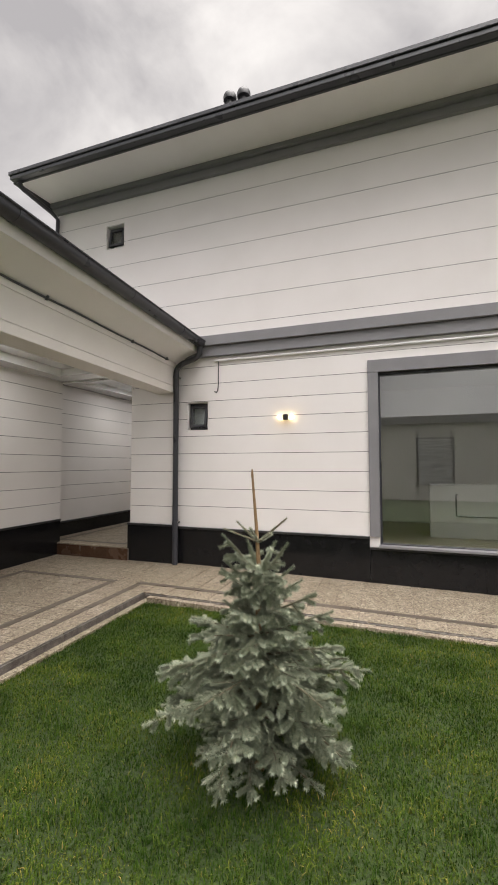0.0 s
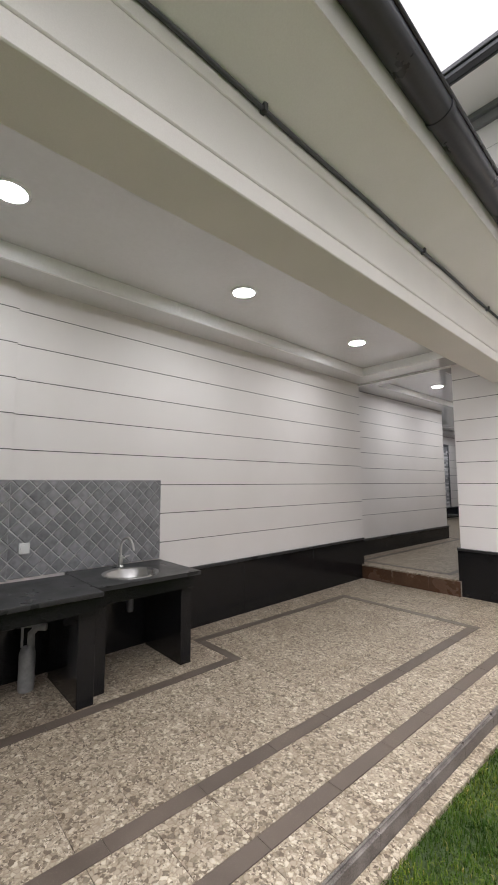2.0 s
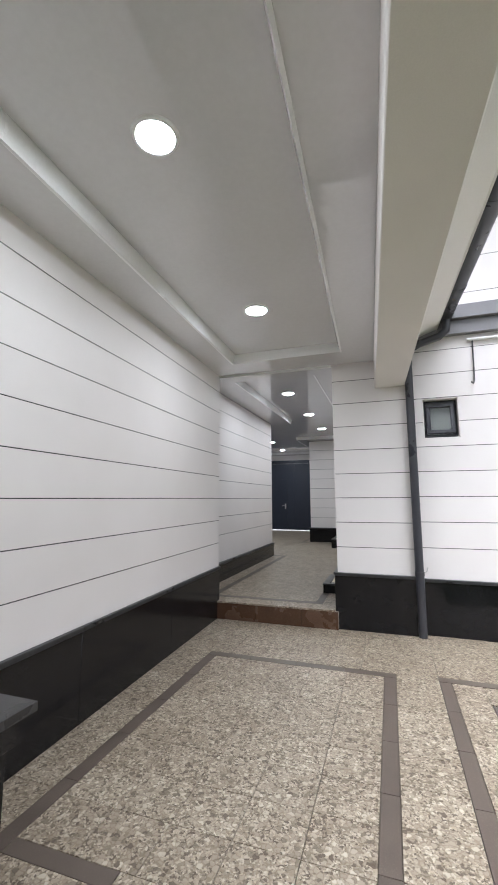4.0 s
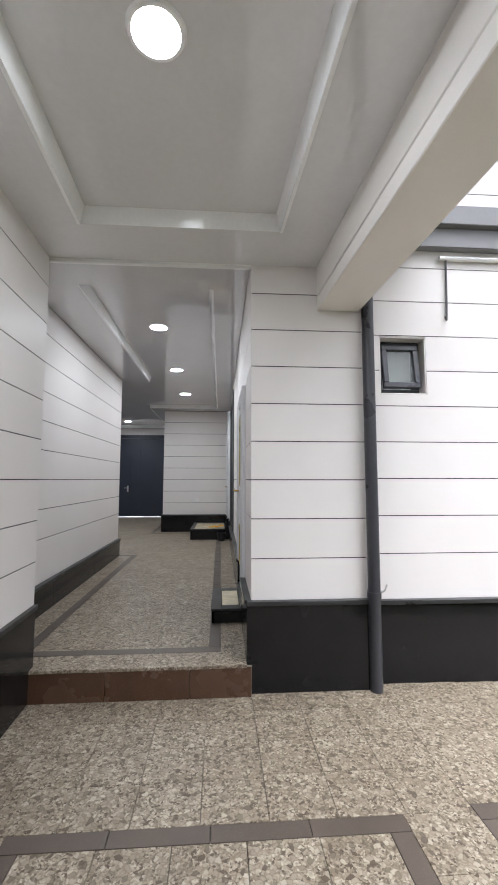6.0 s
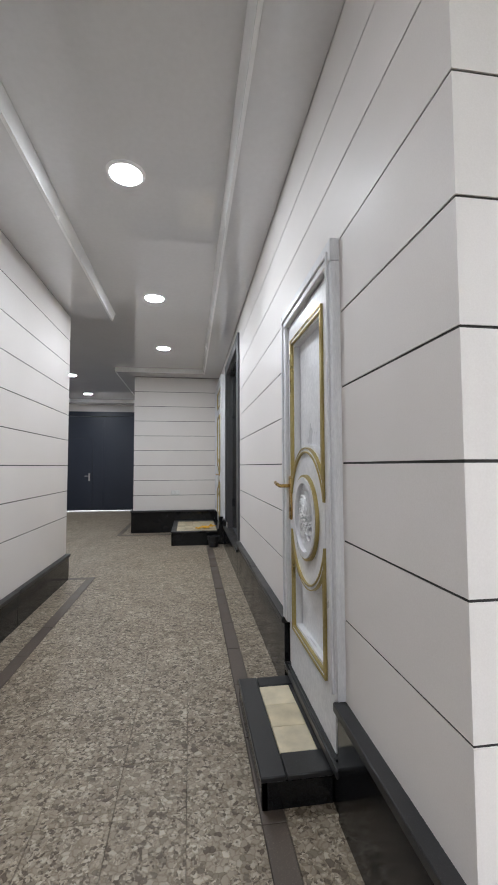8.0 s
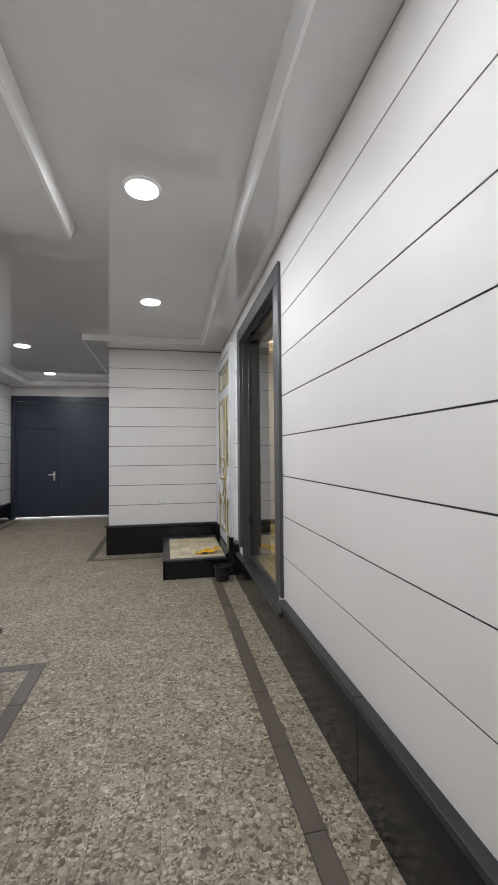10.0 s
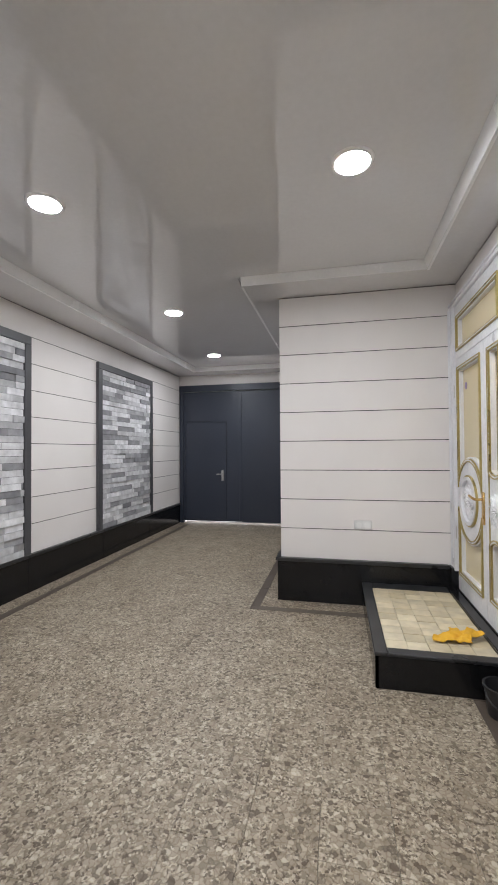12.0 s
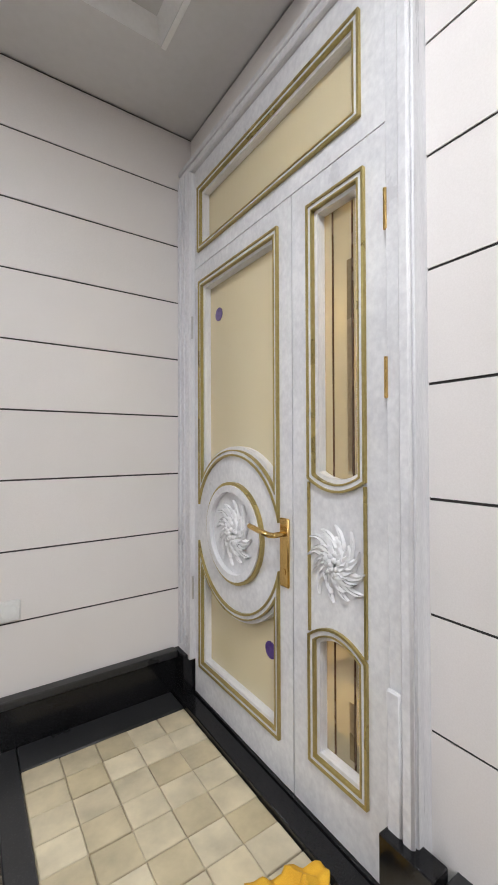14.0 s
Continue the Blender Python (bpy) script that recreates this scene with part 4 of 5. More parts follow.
# ---- ornate doors ----
def prism(bm, pts, y0, y1):
    a, b = [[bm.verts.new((x, y, z)) for x, z in pts] for y in (y0, y1)]
    n = len(pts)
    for i in range(n):
        bm.faces.new((a[i], a[(i + 1) % n], b[(i + 1) % n], b[i]))
    bm.faces.new(a[::-1])
    bm.faces.new(b)


def inset(pts, w):
    """A closed outline drawn in by w; the outline runs anticlockwise."""
    out, n = [], len(pts)
    for i in range(n):
        p0, p1, p2 = Vector(pts[i - 1]), Vector(pts[i]), Vector(pts[(i + 1) % n])
        d0, d1 = (p1 - p0).normalized(), (p2 - p1).normalized()
        n0, n1 = Vector((-d0.y, d0.x)), Vector((-d1.y, d1.x))
        m = (n0 + n1)
        m /= max(0.35, m.length_squared / 2)
        out.append(tuple(p1 + m * w))
    return out


def rim(bm, outer, inner, y0, y1):
    """The band between two outlines with the same number of points."""
    v = [[bm.verts.new((x, y, z)) for x, z in pts] for pts, y in ((outer, y1), (outer, y0), (inner, y0), (inner, y1))]
    n = len(outer)
    for i in range(n):
        j = (i + 1) % n
        for k in range(4):
            bm.faces.new((v[k][i], v[k][j], v[(k + 1) % 4][j], v[(k + 1) % 4][i]))


def ellipse(cx, cz, a, b, n=40, t0=0.0, t1=2 * math.pi):
    closed = abs(t1 - t0 - 2 * math.pi) < 1e-6
    m = n if closed else n - 1
    return [(cx + a * math.cos(t0 + (t1 - t0) * i / m), cz + b * math.sin(t0 + (t1 - t0) * i / m)) for i in range(n)]


def moulding(parent, pts, base, steps):
    """Gold and white bands stepping in along an outline. steps: (width, proud, material)."""
    cur = pts
    for w, proud, mat in steps:
        nxt = inset(cur, w)
        bm = bmesh.new()
        rim(bm, cur, nxt, base - proud, base + (0.04 if mat is M_DOORWHITE else 0.004))
        part("gilt_line" if mat is M_GOLD else "moulding", bm, mat, parent, "gilded edge line" if mat is M_GOLD else "")
        cur = nxt
    return cur


STEPS = ((0.007, 0.011, M_GOLD), (0.012, 0.006, M_DOORWHITE), (0.005, 0.009, M_GOLD), (0.012, -0.004, M_DOORWHITE))


def rosette(parent, cx, cz, r, y, petals=12):
    """A carved flower: two whorls of bent petals round a cluster of beads."""
    bm = bmesh.new()
    for ringno, (rr, cnt, wide, lift, curl) in enumerate(((1.0, petals, 0.3, 0.002, 0.5), (0.76, petals - 2, 0.28, 0.007, 0.6), (0.5, petals - 4, 0.24, 0.012, 0.5))):
        for i in range(cnt):
            a0 = 2 * math.pi * (i + 0.37 * ringno) / cnt
            reach = rr * (0.88 + 0.12 * ((i * 5 + ringno) % 3) / 2)
            prev = None
            for s in range(8):
                f = s / 7
                a = a0 + curl * f * f
                rad = r * (0.14 + (reach - 0.14) * f)
                w = r * wide * math.sin(math.pi * min(1, 0.12 + 0.84 * f)) * (0.5 + 0.12 * math.cos(f * 14))
                h = lift + 0.009 * math.sin(math.pi * min(1.0, 0.25 + 0.75 * f)) + (0.008 * (f - 0.7) / 0.3 if f > 0.7 else 0.0)
                px, pz = rad * math.cos(a), rad * math.sin(a)
                tx, tz = -math.sin(a), math.cos(a)
                row = [bm.verts.new((cx + px + tx * w * k, y - h * lie, cz + pz + tz * w * k)) for k, lie in ((-1, 0.1), (-0.5, 0.95), (0, 0.6), (0.5, 0.95), (1, 0.1))]
                if prev:
                    for k in range(4):
                        bm.faces.new((prev[k], prev[k + 1], row[k + 1], row[k]))
                prev = row
    for i in range(12):
        a, rr = i * 2.4, r * 0.26 * math.sqrt(i / 11)
        bmesh.ops.create_icosphere(bm, subdivisions=2, radius=r * 0.075, matrix=Matrix.Translation((cx + rr * math.cos(a), y - 0.02 + 0.008 * i / 11, cz + rr * math.sin(a))))
    part("carved_rosette", bm, M_CARVED, parent, "carved white flower rosette")


def lever(parent, x, z, y, way):
    bm = bmesh.new()
    quad_box(bm, x - 0.022, x + 0.022, y - 0.01, y + 0.001, z - 0.17, z + 0.05, 0.004)
    rod(bm, (x, y - 0.012, z - 0.12), (x, y - 0.006, z - 0.12), 0.011, n=12)
    tube(bm, [(x, y - 0.005, z), (x, y - 0.05, z), (x + way * 0.012, y - 0.058, z), (x + way * 0.07, y - 0.06, z + 0.006), (x + way * 0.125, y - 0.056, z + 0.012)], 0.009, 10)
    part("door_handle", bm, M_BRASS, parent, "brass lever handle on a long plate")


def oval_leaf(name, parent, x0, x1, z0, z1, g, cz, a, b, y, fill, steps=STEPS):
    """A door leaf with an oval medallion between an upper and a lower field. g: the fields' outline x0, x1, z0, z1."""
    gx0, gx1, gz0, gz1 = g
    cx, half = (gx0 + gx1) / 2, (gx1 - gx0) / 2

    def field(w, upper):
        """The upper or lower field's outline, drawn in by w, with its arc round the oval."""
        ea, eb, hw = a + w, b + w, half - w
        t = math.acos(min(1.0, hw / ea))
        if upper:
            return [(cx - hw, gz1 - w), *ellipse(cx, cz, ea, eb, 25, math.pi - t, t), (cx + hw, gz1 - w)]
        return [(cx + hw, gz0 + w), *ellipse(cx, cz, ea, eb, 25, 2 * math.pi - t, math.pi + t), (cx - hw, gz0 + w)]

    leaf = part(name, boxes((x0, gx0 + 0.005, y, y + 0.045, z0, z1), (gx1 - 0.005, x1, y, y + 0.045, z0, z1), (gx0 + 0.005, gx1 - 0.005, y, y + 0.045, gz1 - 0.005, z1), (gx0 + 0.005, gx1 - 0.005, y, y + 0.045, z0, gz0 + 0.005)), M_DOORWHITE, parent)
    t = math.acos(min(1.0, half / a)) if a > half else 0.0
    bm = bmesh.new()
    prism(bm, [*ellipse(cx, cz, a, b, 21, t, math.pi - t), *ellipse(cx, cz, a, b, 21, math.pi + t, 2 * math.pi - t)], y - 0.001, y + 0.045)
    part("oval_panel", bm, M_DOORWHITE, leaf)
    for upper in (True, False):
        w = 0.0
        for wide, proud, mat in steps:
            bm = bmesh.new()
            rim(bm, field(w, upper), field(w + wide, upper), y - proud, y + (0.042 if mat is M_DOORWHITE else 0.004))
            part("gilt_line" if mat is M_GOLD else "moulding", bm, mat, leaf, "gilded edge line" if mat is M_GOLD else "")
            w += wide
        bm = bmesh.new()
        prism(bm, field(w - 0.004, upper), y + 0.034, y + 0.04)
        part("pane" if fill is not M_DOORWHITE else "field", bm, fill, leaf)
    moulding(leaf, ellipse(cx, cz, a * 0.68, b * 0.66, 40), y - 0.001, ((0.012, 0.014, M_GOLD), (0.026, 0.02, M_DOORWHITE)))
    rosette(leaf, cx, cz, a * 0.46, y - 0.002)
    return leaf


d2 = thing("entrance_door", (-0.04, 6.19, 0.42), "white and gold double entrance door, bronzed glass coloured for hall light, closed", "door")
d2.rotation_euler = (0, 0, radians(-90))
BASE, TOP = 0.0, 1.89
oval_leaf("main_leaf", d2, -0.53, 0.137, 0.012, TOP, (-0.48, 0.075, 0.142, 1.82), 0.767, 0.288, 0.293, 0.0, M_FROST)
leaf2 = part("narrow_leaf", boxes((0.143, 0.221, 0, 0.045, 0.012, TOP), (0.426, 0.50, 0, 0.045, 0.012, TOP), (0.221, 0.426, 0, 0.045, 1.81, TOP), (0.221, 0.426, 0, 0.045, 0.012, 0.177)), M_DOORWHITE, d2)
gx0, gx1 = 0.215, 0.432
arc_up = [(gx0 + (gx1 - gx0) * i / 10, 1.0 - 0.035 * (1 - ((i - 5) / 5) ** 2)) for i in range(11)]
arc_lo = [(gx0 + (gx1 - gx0) * i / 10, 0.54 + 0.045 * (1 - ((i - 5) / 5) ** 2)) for i in range(11)]
bm = bmesh.new()
prism(bm, [*arc_lo, *arc_up[::-1]], -0.001, 0.045)
part("middle_panel", bm, M_DOORWHITE, leaf2)
for f in ([(gx0, 1.816), *arc_up, (gx1, 1.816)], [(gx1, 0.17), *arc_lo[::-1], (gx0, 0.17)]):
    moulding(leaf2, f, 0.0, STEPS)
    bm = bmesh.new()
    prism(bm, inset(f, 0.033), 0.034, 0.04)
    part("pane", bm, M_AMBER, leaf2)
    zs = [p[1] for p in f]
    for x in (0.286, 0.36):
        part("glazing_line", boxes((x - 0.0022, x + 0.0022, 0.030, 0.033, min(zs) + 0.04, max(zs) - 0.04)), M_BROWN, leaf2)
    part("glazing_strip", boxes((0.340, 0.356, 0.0305, 0.0335, min(zs) + 0.06, max(zs) - 0.2)), M_BRONZE, leaf2, "bronze strip in the glass")
for x in (gx0 + 0.0035, gx1 - 0.0035):
    part("gilt_line", boxes((x - 0.0035, x + 0.0035, -0.008, 0.0, 0.55, 0.99)), M_GOLD, leaf2, "gilded edge line")
rosette(leaf2, 0.3235, 0.77, 0.115, -0.002, 12)
lever(d2, 0.105, 0.815, 0.0, -1)
tr = part("transom", boxes((-0.53, 0.50, 0.0, 0.045, 1.894, 1.96), (-0.53, 0.50, 0.0, 0.045, 2.235, 2.335), (-0.53, -0.485, 0, 0.045, 1.96, 2.235), (0.415, 0.50, 0, 0.045, 1.96, 2.235)), M_DOORWHITE, d2)
f = [(-0.49, 1.955), (0.42, 1.955), (0.42, 2.24), (-0.49, 2.24)]
moulding(tr, f, 0.0, STEPS)
bm = bmesh.new()
prism(bm, inset(f, 0.033), 0.034, 0.04)
part("pane", bm, M_FROST, tr)
bm = bmesh.new()
quad_box(bm, 0.501, 0.578, -0.012, 0.05, 0.15, 2.335, 0.003)
quad_box(bm, 0.542, 0.574, -0.026, -0.011, 0.15, 2.334, 0.006)
quad_box(bm, 0.501, 0.541, -0.024, -0.011, 0.15, 0.52, 0.005)
part("casing", bm, M_DOORWHITE, d2, "white casing with one long flute")
bm = bmesh.new()
quad_box(bm, -0.648, -0.531, -0.03, 0.05, 0.15, 2.335, 0.004)
for x in (-0.61, -0.57):
    quad_box(bm, x - 0.004, x + 0.004, -0.038, -0.029, 0.2, 2.33, 0.002)
part("casing", bm, M_DOORWHITE, d2)
part("head_casing", boxes((-0.648, 0.582, -0.02, 0.05, 2.336, 2.365), (-0.648, 0.582, -0.026, 0.03, 2.366, 2.39), bev=0.004), M_DOORWHITE, d2)
for x, z in ((0.501, 1.62), (0.501, 1.21), (-0.531, 1.58), (-0.531, 0.42)):
    bm = bmesh.new()
    rod(bm, (x, -0.012, z), (x, -0.012, z + 0.1), 0.005, n=10)
    part("hinge", bm, M_BRASS if x > 0 else M_STEEL, d2)
for x, z, r in ((-0.37, 1.655, 0.028), (-0.02, 0.385, 0.03)):
    bm = bmesh.new()
    lathe(bm, [(0.0, 0.0), (r, 0.0), (r, 0.002), (0.0, 0.002)], 24)
    bmesh.ops.rotate(bm, verts=bm.verts, cent=(0, 0, 0), matrix=Matrix.Rotation(radians(90), 3, "X"))
    bmesh.ops.translate(bm, verts=bm.verts, vec=(x, 0.033, z))
    part("sticker", bm, M_PURPLE, d2, "round purple sticker")
bm = boxes((-0.05, 0.25, 5.62, 6.72, 0.38, 0.431), (-0.119, -0.052, 5.62, 6.808, 0.2, 0.425), bev=0.003)
structure("threshold", bm, M_BLACK, "black granite threshold below the entrance door", "threshold")
structure("plinth_door_block", boxes((-0.09, -0.03, 6.735, 6.838, 0.2, 0.59), (-0.09, -0.032, 5.555, 5.692, 0.2, 0.612), bev=0.003), M_BLACK, "black granite plinth ends beside the entrance door", "plinth")

d1 = thing("side_door", (-0.012, 1.045, 0.37), "white side door with gilded mouldings and carved oval, closed", "door")
d1.rotation_euler = (0, 0, radians(-90))
oval_leaf("leaf", d1, -0.325, 0.325, 0.0, 1.74, (-0.26, 0.245, 0.21, 1.65), 0.785, 0.265, 0.285, 0.0, M_DOORWHITE)
part("casing", boxes((-0.40, -0.326, -0.02, 0.04, 0.215, 1.745), (0.326, 0.40, -0.02, 0.04, 0.215, 1.745), (-0.40, 0.40, -0.022, 0.04, 1.746, 1.83), bev=0.004), M_DOORWHITE, d1)
part("casing_bead", boxes((-0.375, -0.36, -0.03, -0.019, 0.23, 1.79), (0.36, 0.375, -0.03, -0.019, 0.23, 1.79), (-0.36, 0.36, -0.03, -0.021, 1.775, 1.79), bev=0.003), M_DOORWHITE, d1)
lever(d1, -0.29, 0.91, 0.0, -1)
part("sill_plate", boxes((-0.35, 0.35, -0.01, 0.1, -0.03, -0.002)), M_BLACKCAP, d1)

# ---- steps at the doors ----
def tiled_step(name, x0, x1, y0, y1, z1, margin, tile, label):
    s = thing(name, ((x0 + x1) / 2, (y0 + y1) / 2, FLOOR), label, "step")
    hx, hy, h = (x1 - x0) / 2, (y1 - y0) / 2, z1 - FLOOR
    ml, mr, mf, mb = margin
    part("core", boxes((-hx + 0.01, hx, -hy + 0.01, hy - (0.01 if mb else 0), 0, h - 0.012)), M_CREAMGROUT, s)
    bm = bmesh.new()
    quad_box(bm, -hx, -hx + 0.02, -hy, hy, 0, h - 0.021, 0.002)
    quad_box(bm, -hx, hx, -hy, -hy + 0.02, 0, h - 0.021, 0.002)
    if mb:
        quad_box(bm, -hx, hx, hy - 0.02, hy, 0, h - 0.021, 0.002)
    part("riser", bm, M_BLACK, s, "polished black granite riser")
    rims = [(-hx - 0.006, -hx + ml, -hy - 0.006, hy), (-hx + ml + 0.001, hx, -hy - 0.006, -hy + mf)]
    if mr:
        rims.append((hx - mr, hx, -hy + mf + 0.001, hy - mb))
    if mb:
        rims.append((-hx + ml + 0.001, hx, hy - mb + 0.001, hy))
    for a, b, c, d in rims:
        part("edge_slab", boxes((a, b, c, d, h - 0.02, h), bev=0.004), M_BLACKCAP, s, "honed black granite edge")
    ax0, ax1, ay0, ay1 = -hx + ml + 0.001, hx - mr - 0.001, -hy + mf + 0.001, hy - mb - 0.001
    nx, ny = max(1, round((ax1 - ax0) / tile)), max(1, round((ay1 - ay0) / tile))
    w, d = (ax1 - ax0) / nx, (ay1 - ay0) / ny
    for i in range(nx):
        for j in range(ny):
            piece("tile", (name, "t"), lambda: slab(w - 0.0025, d - 0.0025, 0.012, 0.002), M_CREAMTILE, s, (ax0 + i * w + 0.00125 + random.uniform(-0.0015, 0.0015), ay0 + j * d + 0.00125 + random.uniform(-0.0015, 0.0015), h - 0.003 + random.uniform(-0.0008, 0.0008)))
    return s


tiled_step("entrance_platform", -0.80, -0.12, 5.53, 6.809, 0.41, (0.07, 0.0, 0.07, 0.14), 0.112, "low platform of cream mosaic tiles edged in black granite")
tiled_step("door_step", -0.275, -0.021, 0.727, 1.39, 0.315, (0.085, 0.02, 0.11, 0.085), 0.155, "small black granite step with a cream tile inlay")

bk = thing("bucket", (-0.185, 5.40, FLOOR), "small black plastic bucket standing by the platform", "bucket")
bm = bmesh.new()
lathe(bm, [(0.0, 0.004), (0.06, 0.004), (0.063, 0.0), (0.066, 0.006), (0.083, 0.145), (0.090, 0.147), (0.090, 0.157), (0.080, 0.157), (0.062, 0.012), (0.0, 0.010)], 32)
part("pail", bm, M_BLACKPL, bk)
bm = bmesh.new()
tube(bm, [(-0.091 * math.cos(a), -0.04 - 0.045 * math.sin(a), 0.142 - 0.075 * math.sin(a)) for a in [math.pi * i / 16 for i in range(17)]], 0.004, 6)
part("bail_handle", bm, M_BLACKPL, bk)

bm = bmesh.new()
n = 26
cv = {}
for i in range(n):
    for j in range(n):
        u, v = i / (n - 1) - 0.5, j / (n - 1) - 0.5
        x = 0.20 * u + 0.03 * math.sin(5 * v)
        y = 0.2 * v * (1 - 0.5 * u) + 0.05 * u
        z = 0.012 + 0.030 * abs(math.sin(7 * u + 2.5 * v)) * math.exp(-3 * (u * u + v * v)) + 0.014 * noise.noise((6 * u, 6 * v, 1.0)) + (0.02 if u + 0.6 * v > 0.28 else 0.0)
        cv[i, j] = bm.verts.new((x, y, max(0.004, z)))
for i in range(n - 1):
    for j in range(n - 1):
        bm.faces.new((cv[i, j], cv[i + 1, j], cv[i + 1, j + 1], cv[i, j + 1]))
cloth = part("cleaning_cloth", bm, M_CLOTH)
cloth.location, cloth.rotation_euler = (-0.28, 5.80, 0.4085), (0, 0, radians(-25))
mod = cloth.modifiers.new("thick", "SOLIDIFY")
mod.thickness = 0.004
tagged(cloth, "crumpled orange-yellow cleaning cloth lying on the tiles", "cloth")


# ---- sockets ----
def wall_socket(loc, turn, label, gangs=2):
    s = thing("wall_socket", loc, label, "socket")
    s.rotation_euler = (0, 0, radians(turn))
    part("plate", boxes((-0.0375 * gangs, 0.0375 * gangs, -0.010, 0.0, -0.04, 0.04), bev=0.005), M_WHITEPL, s)
    for x in ((-0.036, 0.036) if gangs == 2 else (0.0,)):
        bm = bmesh.new()
        rod(bm, (x, -0.016, 0), (x, -0.009, 0), 0.026, n=20)
        part("outlet", bm, M_WHITEPL, s)
    return s


wall_socket((-0.79, 6.84, 0.905), 0, "white double power socket low on the panelled wall")
wall_socket((-1.226, -4.67, 0.93), 90, "white socket set in the grey tile backsplash", 1)

# ---- wash counter ----
def wx(y, out):
    """The x of a point that stands out from the skewed canopy wall."""
    return -1.41 - 0.036 * y + out


def counter(name, y0, y1, front, label, legs):
    c = thing(name, (0, y0, 0), label, "counter", "wash counters")
    back = wx(y0, 0.012)
    L = y1 - y0
    hole = name == "sink_counter"
    if hole:
        cx, cy, r = SINK[0], SINK[1] - y0, 0.185
        bm = bmesh.new()
        quad_box(bm, back, cx - 0.2, 0, L, 0.685, 0.715)
        quad_box(bm, cx + 0.2, front, 0, L, 0.685, 0.715)
        quad_box(bm, cx - 0.2, cx + 0.2, 0, cy - 0.2, 0.685, 0.715)
        quad_box(bm, cx - 0.2, cx + 0.2, cy + 0.2, L, 0.685, 0.715)
        turns = [2 * math.pi * i / 48 for i in range(48)]
        for z in (0.685, 0.715):
            inner = [bm.verts.new((cx + r * math.cos(a), cy + r * math.sin(a), z)) for a in turns]
            far = [0.2 / max(abs(math.cos(a)), abs(math.sin(a))) for a in turns]
            outer = [bm.verts.new((cx + f * math.cos(a), cy + f * math.sin(a), z)) for a, f in zip(turns, far)]
            for i in range(48):
                bm.faces.new((inner[i], outer[i], outer[(i + 1) % 48], inner[(i + 1) % 48]))
    else:
        bm = boxes((back, front, 0, L, 0.685, 0.715), bev=0.004)
    part("worktop", bm, M_BLACKCAP, c, "honed dark granite worktop")
    part("apron", boxes((front - 0.075, front - 0.045, 0.0, L - 0.03, 0.585, 0.684), bev=0.003), M_BLACK, c)
    for a, b, f in legs:
        part("leg", boxes((back, f, a - y0, b - y0, 0.0, 0.684), bev=0.003), M_BLACK, c, "granite-clad masonry leg")
    return c


SINK = (-0.86, -4.0)
counter("sink_counter", -4.37, -3.54, -0.575, "black granite sink counter on masonry legs", [(-3.665, -3.57, -0.665), (-4.368, -4.275, -0.64)])
counter("wash_counter", -7.2, -4.372, -0.455, "long black granite wash counter on masonry legs", [(-4.495, -4.385, -0.545), (-5.7, -5.59, -0.545), (-7.0, -6.9, -0.545)])
sk = thing("sink", (SINK[0], SINK[1], 0.715), "round stainless steel sink set in the worktop", "sink")
bm = bmesh.new()
lathe(bm, [(0.215, 0.0), (0.214, 0.006), (0.196, 0.007), (0.182, -0.002), (0.172, -0.06), (0.13, -0.12), (0.04, -0.135), (0.03, -0.14), (0.0, -0.14)], 44)
part("bowl", bm, M_STEEL, sk)
bm = bmesh.new()
lathe(bm, [(0.034, -0.132), (0.03, -0.127), (0.0, -0.129)], 20)
part("drain", bm, M_STEEL, sk)
bm = bmesh.new()
lathe(bm, [(0.0, -0.29), (0.02, -0.288), (0.026, -0.27), (0.026, -0.19), (0.018, -0.18), (0.018, -0.14)], 18)
tube(bm, [(0.0, 0.0, -0.2), (-0.06, -0.06, -0.2), (-0.13, -0.13, -0.215), (-0.22, -0.17, -0.27), (-0.25, -0.18, -0.36)], 0.013, 10)
part("waste_pipe", bm, M_GREY, sk, "grey bottle trap and bent waste pipe")
fc = thing("faucet", (-1.115, -3.97, 0.715), "chrome gooseneck faucet behind the sink", "faucet")
bm = bmesh.new()
lathe(bm, [(0.0, 0.0), (0.03, 0.0), (0.03, 0.012), (0.02, 0.02), (0.02, 0.09), (0.012, 0.1), (0.0, 0.1)], 20)
part("body", bm, M_STEEL, fc)
bm = bmesh.new()
tube(bm, [(0, 0, 0.09), (0, 0, 0.17), *[(0.075 - 0.075 * math.cos(a), 0.012 * a, 0.17 + 0.075 * math.sin(a)) for a in [math.pi * i / 12 for i in range(1, 12)]], (0.152, 0.038, 0.15)], 0.011, 12)
part("spout", bm, M_STEEL, fc)
bm = bmesh.new()
tube(bm, [(0, 0.018, 0.07), (0, 0.05, 0.085), (0.0, 0.08, 0.09)], 0.006, 8)
part("lever", bm, M_STEEL, fc)
tp = thing("bottle_trap", (-1.04, -4.66, 0.0), "grey plastic drain trap standing under the counter", "drain pipe")
bm = bmesh.new()
lathe(bm, [(0.0, 0.0), (0.048, 0.0), (0.052, 0.02), (0.052, 0.24), (0.045, 0.27), (0.03, 0.29), (0.0, 0.29)], 20)
part("body", bm, M_GREYPL, tp)
bm = bmesh.new()
tube(bm, [(0.0, 0.02, 0.28), (0.0, 0.02, 0.37), (0.02, 0.05, 0.41), (0.06, 0.10, 0.41)], 0.024, 12)
tube(bm, [(-0.03, -0.03, 0.28), (-0.03, -0.03, 0.62)], 0.009, 8)
